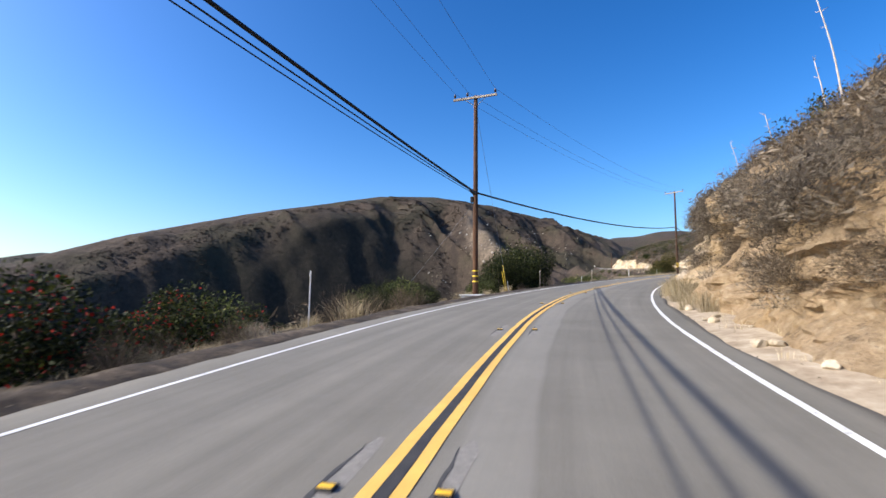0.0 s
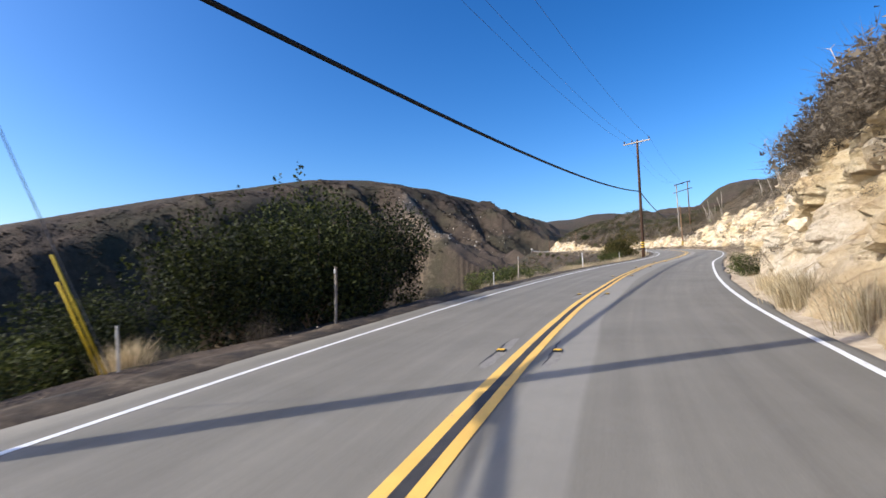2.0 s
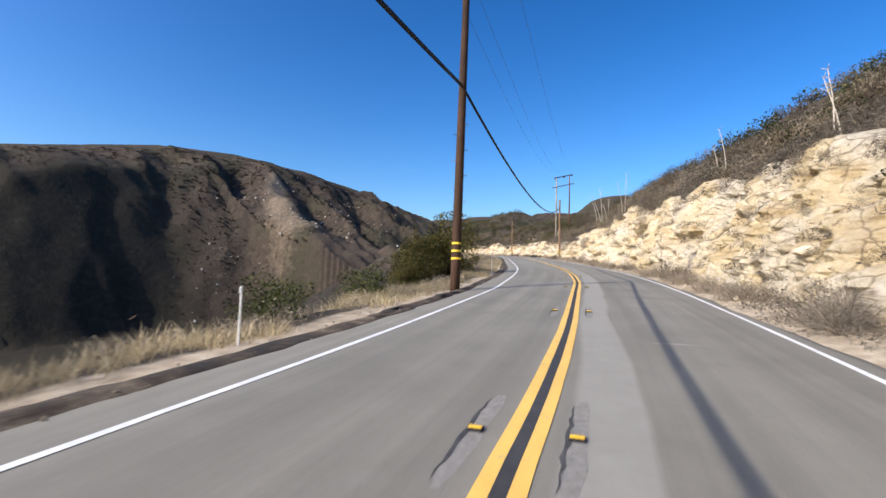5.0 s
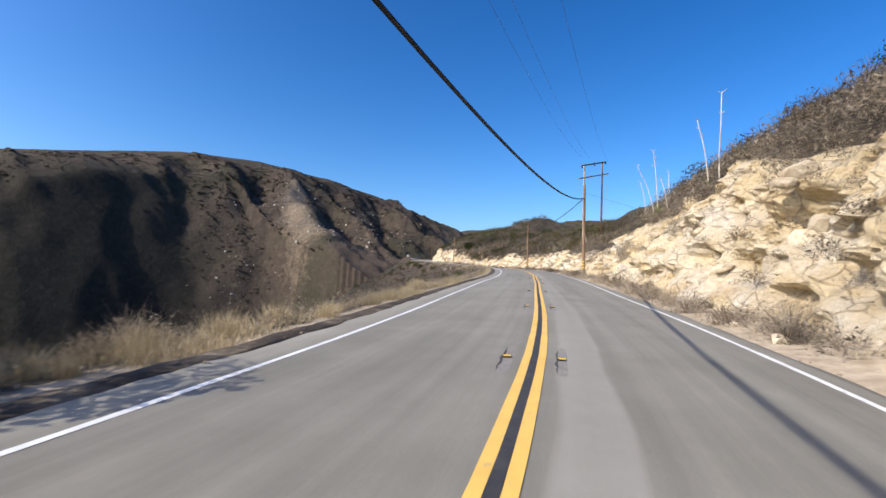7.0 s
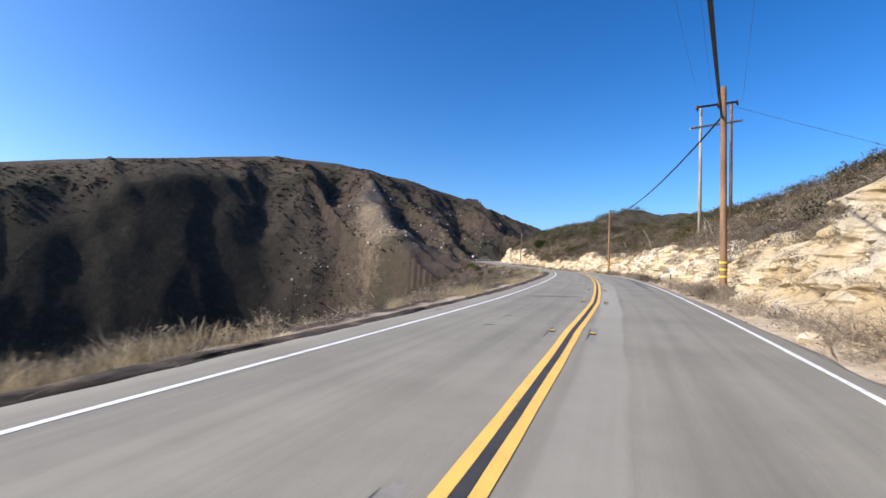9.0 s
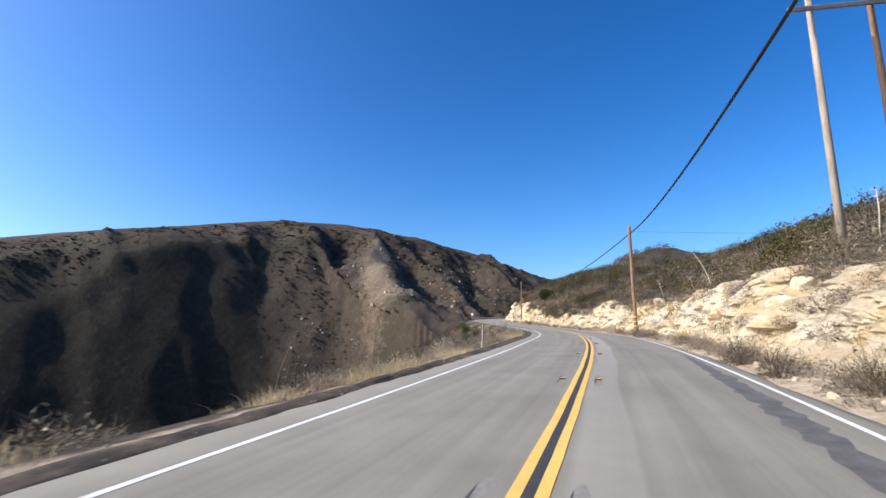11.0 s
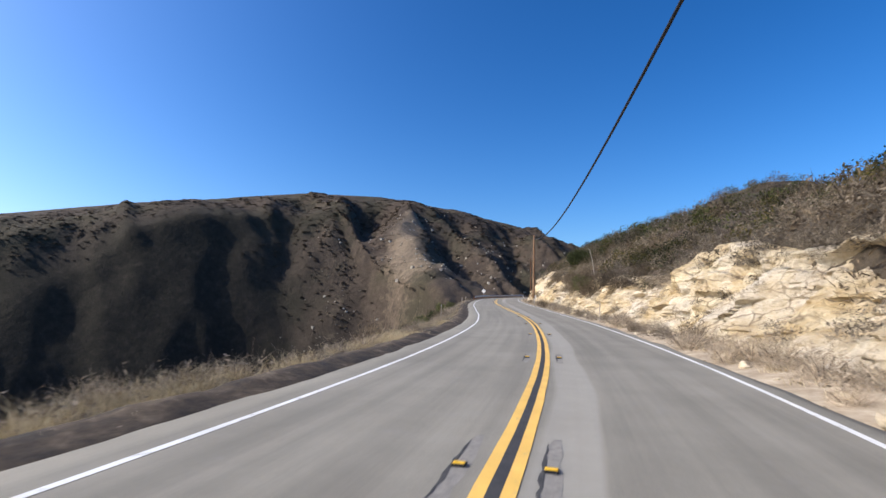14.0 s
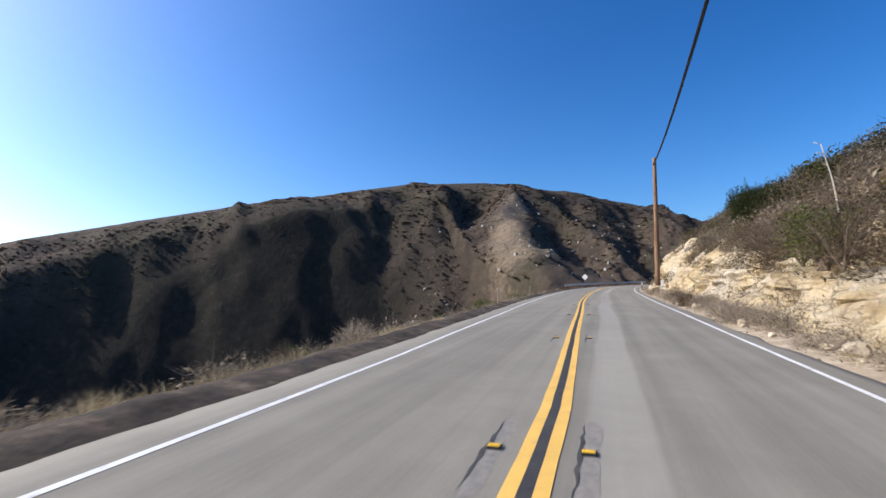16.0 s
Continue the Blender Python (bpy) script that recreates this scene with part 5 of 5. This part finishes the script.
for k, (s, v, tall, lean, rose) in enumerate([(131.0, 8.4, 2.4, 0.1, 0.5), (198, 8.2, 2.2, -0.5, 0.0), (190.5, 8.3, 1.5, -0.2, 0.0),
                                              (187.5, 8.6, 2.4, -0.9, 0.6), (243.8, 8.3, 3.2, -0.4, 0.6), (22.6, 8.6, 4.2, -0.5, 0.8), (29.0, 10.0, 3.0, -0.3, 0.6), (34.0, 9.0, 2.6, -0.3, 0.0), (44.0, 8.2, 3.6, -0.6, 0.7), (101.0, 8.8, 2.9, -0.4, 0.7),
                                              (104, 9.5, 2.0, -0.3, 0.0), (88.5, 8.2, 3.2, -0.6, 0.0), (90.5, 8.8, 2.6, -0.2, 0.0), (168.5, 9.2, 1.6, -0.2, 0.0), (171, 9.6, 1.9, 0.1, 0.0), (165, 8.8, 1.5, -0.4, 0.0), (56, 8.6, 3.2, -0.7, 0.6), (66, 9.4, 2.8, -0.3, 0.0)]):
    stand(agave(60 + k, rose, tall, lean, "bleached agave flower stalk rising from the brush"), s, v, 1.0, heading(s), 0.1)
# stalks rooted in the crest of the cut
for k, (s, v, up, tall, lean, rose) in enumerate([(118.8, 7.3, 5.2, 3.7, 0.1, 0.0), (121.0, 7.6, 5.2, 3.1, -0.5, 0.5), (128.6, 7.2, 4.7, 3.9, -0.3, 0.9), (130.3, 7.4, 4.7, 3.3, -1.1, 0.6), (132.8, 7.5, 4.6, 2.7, -0.4, 0.0), (127.6, 7.5, 4.8, 1.9, -0.4, 0.0), (66.3, 6.9, 3.9, 3.2, -0.7, 0.5), (67.6, 7.3, 4.0, 3.6, -0.3, 0.0)]):
    stand(agave(90 + k, rose, tall, lean, "bleached agave flower stalk on the crest of the cut"), s, v, 1.0, heading(s), 0.1, up)
# dead stems that lean over the canyon edge
for k, (s, v, tall, lean) in enumerate([(185.5, -5.9, 2.4, 0.9), (182.5, -6.1, 1.9, -0.8), (187.0, -6.3, 1.8, 1.1), (212.5, -5.8, 2.0, 0.6), (214.0, -5.9, 1.6, 0.5), (181.5, -6.0, 1.7, 0.2), (160, -6.0, 1.6, 0.4), (217.5, -5.7, 1.5, 0.3)]):
    thing = root("dead_stem", (0, 0, 0), "bare dead plant stem leaning at the canyon edge", "dead stem", "dead stems")
    bm = bmesh.new()
    tube(bm, [(0, 0, 0), (lean * 0.3, 0.05, tall * 0.5), (lean, 0.1, tall)], [0.014, 0.010, 0.004], 6)
    for j in range(3):
        tube(bm, [(0.05 * j, 0.1 * j, 0), (lean * 0.4 + 0.15 * j, 0.12 * j, tall * (0.5 + 0.12 * j))], [0.01, 0.004], 5)
    part("stem", bm, TWIG, thing)
    stand(thing, s, v, 1.0, heading(s), 0.05)

# ---------------------------------------------------------------- loose rocks
def rock_mesh(seed, flat):
    rng = np.random.RandomState(seed)
    bm = bmesh.new()
    bmesh.ops.create_icosphere(bm, subdivisions=2, radius=0.5)
    planes = rng.normal(size=(7, 3))
    planes /= np.linalg.norm(planes, axis=1)[:, None]
    for vert in bm.verts:
        p = np.array(vert.co)
        for n in planes:
            over = p @ n - 0.33
            if over > 0:
                p = p - n * over * 0.92
        p = p * (1 + 0.05 * rng.normal())
        vert.co = (p[0] * 1.25, p[1], p[2] * flat)
    me = bpy.data.meshes.new("rock")
    bm.to_mesh(me)
    bm.free()
    me.materials.append(STONE)
    return me


ROCKS = [rock_mesh(80 + k, f) for k, f in enumerate((0.75, 0.5, 0.4, 0.65, 0.9, 0.35))]
for k in range(300):
    s = rnd.uniform(8, 262)
    ob = new("rock", rnd.choice(ROCKS))
    if k < 170:                                 # rubble along the toe
        v = 4.0 + abs(rnd.gauss(0, 0.4))
        size = min(0.6, 0.10 + abs(rnd.gauss(0, 0.14)))
        p = at(s, v)
        z = on_ground(p.x, p.y) + size * 0.12
        label, grp = "broken sandstone rock lying at the toe of the cut", "loose rocks"
    else:                                       # slabs that stand out of the face
        hc = float(cut_height(s))
        h = hc * rnd.uniform(0.25, 0.98)
        v = float(face_v(np.array([s]), np.array([h]), np.array([hc]))[0]) + 0.12
        size = rnd.uniform(0.35, 1.0)
        p = at(s, v)
        z = p.z + h - 0.1
        label, grp = "pale sandstone block standing out of the cut bank", "bank rocks"
    ob.matrix_basis = Matrix.Translation((p.x, p.y, z)) @ pose(0, 0, 0, rnd.uniform(-18, 18), rnd.uniform(-15, 15), heading(s) + 90 + rnd.uniform(-50, 50)) @ Matrix.Diagonal((size, size, size, 1))
    tagged(ob, label, "rock", grp)

# ---------------------------------------------------------------- what nobody could count
def scatter(name, places, build, material, label, category):
    """One mesh of many small plants: places are (x, y, z, size, turn)."""
    kinds = [build(k) for k in range(8)]
    table = np.array(places, float)
    verts, faces, base = [], [], 0
    for k, (v, f) in enumerate(kinds):
        x, y, z, size, turn = (c[:, None] for c in table[k::8].T)
        c, s_ = np.cos(turn) * size, np.sin(turn) * size
        one = np.stack([v[:, 0] * c - v[:, 1] * s_ + x, v[:, 0] * s_ + v[:, 1] * c + y, v[:, 2] * size + z], -1)
        verts.append(one.reshape(-1, 3))
        starts = base + np.arange(len(one)) * len(v)
        faces.append((f[None] + starts[:, None, None]).reshape(-1, f.shape[1]))
        base += len(verts[-1])
    return tagged(new(name, mesh_of(name, np.concatenate(verts), np.concatenate(faces), material, False)), label, category, kind="stuff")


def field(rng, n, s0, s1, v0, v1, size, power=1.0):
    s = rng.uniform(s0, s1, n)
    v = v0 + (v1 - v0) * rng.rand(n) ** power
    px, py = np.interp(s, RUN, ROAD[:, 0]), np.interp(s, RUN, ROAD[:, 1])
    x, y = px + np.interp(s, RUN, RIGHT[:, 0]) * v, py + np.interp(s, RUN, RIGHT[:, 1]) * v
    z = ground_z(x, y)
    return list(zip(x, y, z - 0.05, rng.uniform(*size, n), rng.uniform(0, 6.28, n)))


def clumped(places):
    """Thins a field to drifts with gaps between them."""
    keep = [wave(x, y, 2.6, 93) + 0.5 * wave(x, y, 0.8, 94) > -0.05 for x, y, *_ in places]
    return [p for p, k in zip(places, keep) if k]


def on_face(rng, n, s0, s1, h0, h1, size, inward=0.25):
    """Places on the rock cut, h0 to h1 of its height."""
    s = rng.uniform(s0, s1, n)
    h = cut_height(s) * rng.uniform(h0, h1, n)
    v = face_v(s, h, cut_height(s)) + inward
    x = np.interp(s, RUN, ROAD[:, 0]) + np.interp(s, RUN, RIGHT[:, 0]) * v
    y = np.interp(s, RUN, ROAD[:, 1]) + np.interp(s, RUN, RIGHT[:, 1]) * v
    z = np.interp(s, RUN, ROAD[:, 2]) + h - 0.35
    return list(zip(x, y, z, rng.uniform(*size, n), rng.uniform(0, 6.28, n)))


rng = np.random.RandomState(7)
R1, R2 = np.array([0.85, 0.85, 0.85]), np.array([0.95, 0.95, 1.0])
scatter("hillside_brush", field(rng, 1250, 2, 290, 6.6, 14, (0.5, 1.3), 1.1), lambda k: brush_cloud(np.random.RandomState(100 + k), 130, 180, R1, 0.008, 0.085), LEAF_GREY, "dense grey-brown dry brush on the hillside", "brush")
scatter("hillside_brush", field(rng, 850, 2, 290, 6.6, 14, (0.6, 1.4), 1.0), lambda k: brush_cloud(np.random.RandomState(105 + k), 110, 180, R2, 0.008, 0.09), LEAF_BROWN, "dark brown dry brush on the hillside", "brush")
scatter("hillside_brush", field(rng, 1500, 2, 310, 13, 40, (0.8, 1.7), 1.1), lambda k: brush_cloud(np.random.RandomState(110 + k), 60, 110, R2, 0.012, 0.10), LEAF_GREY, "dense grey-brown dry brush on the upper hillside", "brush")
scatter("hillside_brush", field(rng, 1100, 2, 310, 13, 42, (0.8, 1.7), 1.1), lambda k: brush_cloud(np.random.RandomState(115 + k), 60, 110, R2, 0.012, 0.10), LEAF_BROWN, "dark brown dry brush on the upper hillside", "brush")
scatter("hillside_brush", field(rng, 60, 4, 62, 6.2, 9.5, (0.9, 1.5), 1.0) + on_face(rng, 150, 8, 34, 0.3, 1.05, (0.45, 1.15), -0.05), lambda k: brush_cloud(np.random.RandomState(118 + k), 420, 460, R1, 0.005, 0.042), LEAF_BROWN, "large rounded brown bushes hanging over the cut", "brush")
LUMPS = [(np.array([0, 0, 0.45]), np.array([0.55, 0.5, 0.45])), (np.array([0.35, 0.2, 0.35]), np.array([0.4, 0.4, 0.35])), (np.array([-0.3, 0.25, 0.4]), np.array([0.4, 0.35, 0.35]))]
scatter("hillside_shrubs", field(rng, 330, 2, 320, 7.6, 18, (0.8, 1.8), 1.3), lambda k: leaf_cloud(np.random.RandomState(120 + k), 330, LUMPS, 0.065), LEAF_DARK, "dark green shrubs near the top of the cut", "brush")
scatter("hillside_shrubs", field(rng, 800, 2, 320, 14, 44, (0.8, 2.0), 1.0), lambda k: leaf_cloud(np.random.RandomState(125 + k), 150, LUMPS, 0.11), LEAF_GREEN, "dark green shrubs scattered over the hillside", "brush")
scatter("canyon_brush", field(rng, 1500, -5, 300, -32, -6.6, (0.6, 1.4), 1.2), lambda k: brush_cloud(np.random.RandomState(130 + k), 40, 90, R1, 0.014, 0.14), LEAF_BROWN, "brown brush on the slope below the road", "brush")
scatter("canyon_shrubs", field(rng, 260, -5, 300, -40, -9.5, (0.9, 2.0), 1.0), lambda k: leaf_cloud(np.random.RandomState(140 + k), 240, LUMPS, 0.08), LEAF_DARK, "dark green shrubs on the slope below the road", "brush")
scatter("verge_grass", clumped(field(rng, 600, -8, 30, -6.6, -5.0, (0.4, 1.1), 1.3) + field(rng, 6400, 53, 275, -6.6, -4.5, (0.35, 1.15), 1.0)), lambda k: blade_cloud(np.random.RandomState(150 + k), 22, 0.42, 0.25, 0.004, 0.9), STRAW, "dry straw-coloured grass along the outer verge", "grass")
scatter("verge_grass", field(rng, 700, 10, 275, 3.95, 5.0, (0.4, 1.0), 1.0), lambda k: blade_cloud(np.random.RandomState(160 + k), 16, 0.2, 0.26, 0.0035), STRAW, "sparse dry grass at the toe of the cut", "grass")

scatter("verge_straw", clumped(field(rng, 3200, 60, 222, -6.2, -4.4, (0.5, 1.2), 0.8)), lambda k: blade_cloud(np.random.RandomState(260 + k), 26, 0.4, 0.34, 0.005, 0.75), STRAW, "pale straw tufts behind the dike", "grass")
scatter("toe_brush", field(rng, 760, 56, 285, 4.05, 5.3, (0.25, 0.75), 0.9), lambda k: brush_cloud(np.random.RandomState(180 + k), 130, 110, np.array([0.9, 0.9, 0.75]), 0.007, 0.085), LEAF_PALE, "pale grey-brown dry brush along the toe of the cut", "brush")
scatter("verge_brush", field(rng, 850, 46, 285, -7.2, -4.9, (0.25, 0.7), 0.9), lambda k: brush_cloud(np.random.RandomState(190 + k), 120, 110, np.array([0.9, 0.9, 0.8]), 0.007, 0.085), LEAF_PALE, "pale dry brush along the outer verge", "brush")

scatter("hillside_brush", on_face(rng, 60, 8, 42, 0.55, 1.08, (0.7, 1.4), -0.15) + on_face(rng, 80, 30, 52, 0.8, 1.1, (0.9, 1.5), -0.2), lambda k: brush_cloud(np.random.RandomState(230 + k), 260, 380, R1, 0.006, 0.06), LEAF_GREY, "large grey-brown dry bushes over the first cut", "brush")
scatter("hillside_brush", on_face(rng, 70, 228, 266, 0.55, 1.12, (0.7, 1.5), -0.15), lambda k: brush_cloud(np.random.RandomState(270 + k), 260, 380, R1, 0.006, 0.06), LEAF_BROWN, "large brown bushes hanging over the last cut", "brush")
scatter("bank_brush", on_face(rng, 150, 264, 331, 0.1, 1.1, (0.5, 1.1), -0.05), lambda k: brush_cloud(np.random.RandomState(280 + k), 60, 110, R1, 0.012, 0.11), LEAF_BROWN, "brown brush on the far bend's cut", "brush")
scatter("crest_brush", on_face(rng, 300, 48, 290, 0.93, 1.14, (0.6, 1.25), 0.1), lambda k: brush_cloud(np.random.RandomState(250 + k), 150, 230, R1, 0.007, 0.075), LEAF_GREY, "grey dry brush hanging over the crest of the cut", "brush")
scatter("hillside_shrubs", field(rng, 400, 172, 310, 8.4, 26, (0.7, 1.7), 1.0), lambda k: leaf_cloud(np.random.RandomState(240 + k), 220, LUMPS, 0.09), LEAF_OLIVE, "olive green shrubs on the hillside above the far cut", "brush")
# brush stuck on the rock face
n = 700
fs = rng.uniform(4, 290, n)
fh = cut_height(fs) * np.where(rng.rand(n) < 0.45, rng.uniform(0.82, 1.0, n), rng.uniform(0.15, 0.95, n))
fv = face_v(fs, fh, cut_height(fs)) - 0.2
fx = np.interp(fs, RUN, ROAD[:, 0]) + np.interp(fs, RUN, RIGHT[:, 0]) * fv
fy = np.interp(fs, RUN, ROAD[:, 1]) + np.interp(fs, RUN, RIGHT[:, 1]) * fv
fz = np.interp(fs, RUN, ROAD[:, 2]) + fh - 0.15
scatter("bank_brush", list(zip(fx, fy, fz, rng.uniform(0.28, 0.8, n), rng.uniform(0, 6.28, n))), lambda k: brush_cloud(np.random.RandomState(170 + k), 130, 160, np.array([0.8, 0.8, 0.75]), 0.008, 0.08), LEAF_GREY, "dry brush clinging to the rock cut", "brush")
scatter("bank_brush", on_face(rng, 420, 50, 285, 0.1, 0.95, (0.25, 0.6), -0.2), lambda k: brush_cloud(np.random.RandomState(210 + k), 110, 130, np.array([0.8, 0.8, 0.75]), 0.008, 0.08), LEAF_PALE, "pale dry brush growing on the rock cut", "brush")


def dome(k):
    """A ragged low clump for far scrub."""
    r = np.random.RandomState(200 + k)
    ring = [np.array([math.cos(a), math.sin(a), 0]) for a in np.linspace(0, math.tau, 5)[:-1]]
    v = [p * r.uniform(0.7, 1.2) for p in ring] + [p * r.uniform(0.45, 0.8) + np.array([0, 0, r.uniform(0.10, 0.17)]) for p in ring] + [np.array([r.normal() * 0.2, r.normal() * 0.2, r.uniform(0.15, 0.23)])]
    f = []
    for a in range(4):
        b = (a + 1) % 4
        f += [(a, b, 4 + a), (b, 4 + b, 4 + a), (4 + a, 4 + b, 8)]
    return np.array(v), np.array(f)


n = 64000
hx, hy = rng.uniform(-480, 10, n), rng.uniform(180, 800, n)
hs, hv, _ = along(hx, hy)
hd, hr, hrun = ridge_field(hx, hy)
keep = (hv < -50) & (np.abs(hd) < 230) & (hd < 8)
hx, hy = hx[keep], hy[keep]
hz, hb, _, hbrush_shade = ground_z(hx, hy, True)
keep = (rng.rand(len(hx)) > hb * 1.3) & (hz > -60) & (rng.rand(len(hx)) > hbrush_shade * 1.1)
hx, hy, hz = hx[keep], hy[keep], hz[keep]
far = np.hypot(hx - 10, hy - 100)
scatter("far_scrub", list(zip(hx, hy, hz - 0.4, rng.uniform(0.7, 2.0, len(hx)) * np.clip(far / 420, 0.5, 1.1) * np.clip(0.45 + np.abs(ridge_field(hx, hy)[0]) / 60, 0.45, 1), rng.uniform(0, 6.28, len(hx)))), dome, SCRUB_FAR, "dark chaparral covering the hill across the canyon", "brush")


def stone(k):
    r = np.random.RandomState(220 + k)
    v = r.normal(size=(8, 3)) * 0.15 + np.array([(x, y, z) for x in (-0.6, 0.6) for y in (-0.5, 0.5) for z in (-0.4, 0.6)])
    return v, np.array([(0, 1, 3, 2), (4, 6, 7, 5), (0, 4, 5, 1), (2, 3, 7, 6), (0, 2, 6, 4), (1, 5, 7, 3)])


n = 380
pick = rng.randint(0, len(SCARPS_AND_LIT), n)
sp = np.array(SCARPS_AND_LIT)[pick]
bx, by = sp[:, 0] + rng.normal(size=n) * sp[:, 2] * 0.9, sp[:, 1] + rng.normal(size=n) * sp[:, 3] * 0.6
bx[:90], by[:90] = rng.uniform(-160, 0, 90), rng.uniform(470, 640, 90)
bz = ground_z(bx, by)
scatter("far_boulders", list(zip(bx, by, bz, 0.3 + 1.3 * rng.rand(n) ** 3, rng.uniform(0, 6.28, n))), stone, BOULDER, "pale boulders strewn on the scarps across the canyon", "boulders")

# grit and litter along both road edges
n = 3400
gs, side = rng.uniform(-2, 268, n), rng.rand(n) < 0.6
gv = np.where(side, np.interp(gs, np.arange(-5, 275, 1.0), [outer_line(k) - 0.75 - 0.5 * dike_width(k) for k in np.arange(-5, 275, 1.0)]) - np.abs(rng.normal(size=n)) * 0.55 + 0.3, 3.62 + np.abs(rng.normal(size=n)) * 0.45)
gx_ = np.interp(gs, RUN, ROAD[:, 0]) + np.interp(gs, RUN, RIGHT[:, 0]) * gv
gy_ = np.interp(gs, RUN, ROAD[:, 1]) + np.interp(gs, RUN, RIGHT[:, 1]) * gv
gz_ = np.maximum(ground_z(gx_, gy_), np.interp(gs, RUN, ROAD[:, 2]) + np.where(side, 0.02, -0.03))
scatter("edge_gravel", list(zip(gx_, gy_, gz_, 0.008 + 0.026 * rng.rand(n) ** 3, rng.uniform(0, 6.28, n))), stone, GRIT, "small stones and litter along the road edges", "gravel")
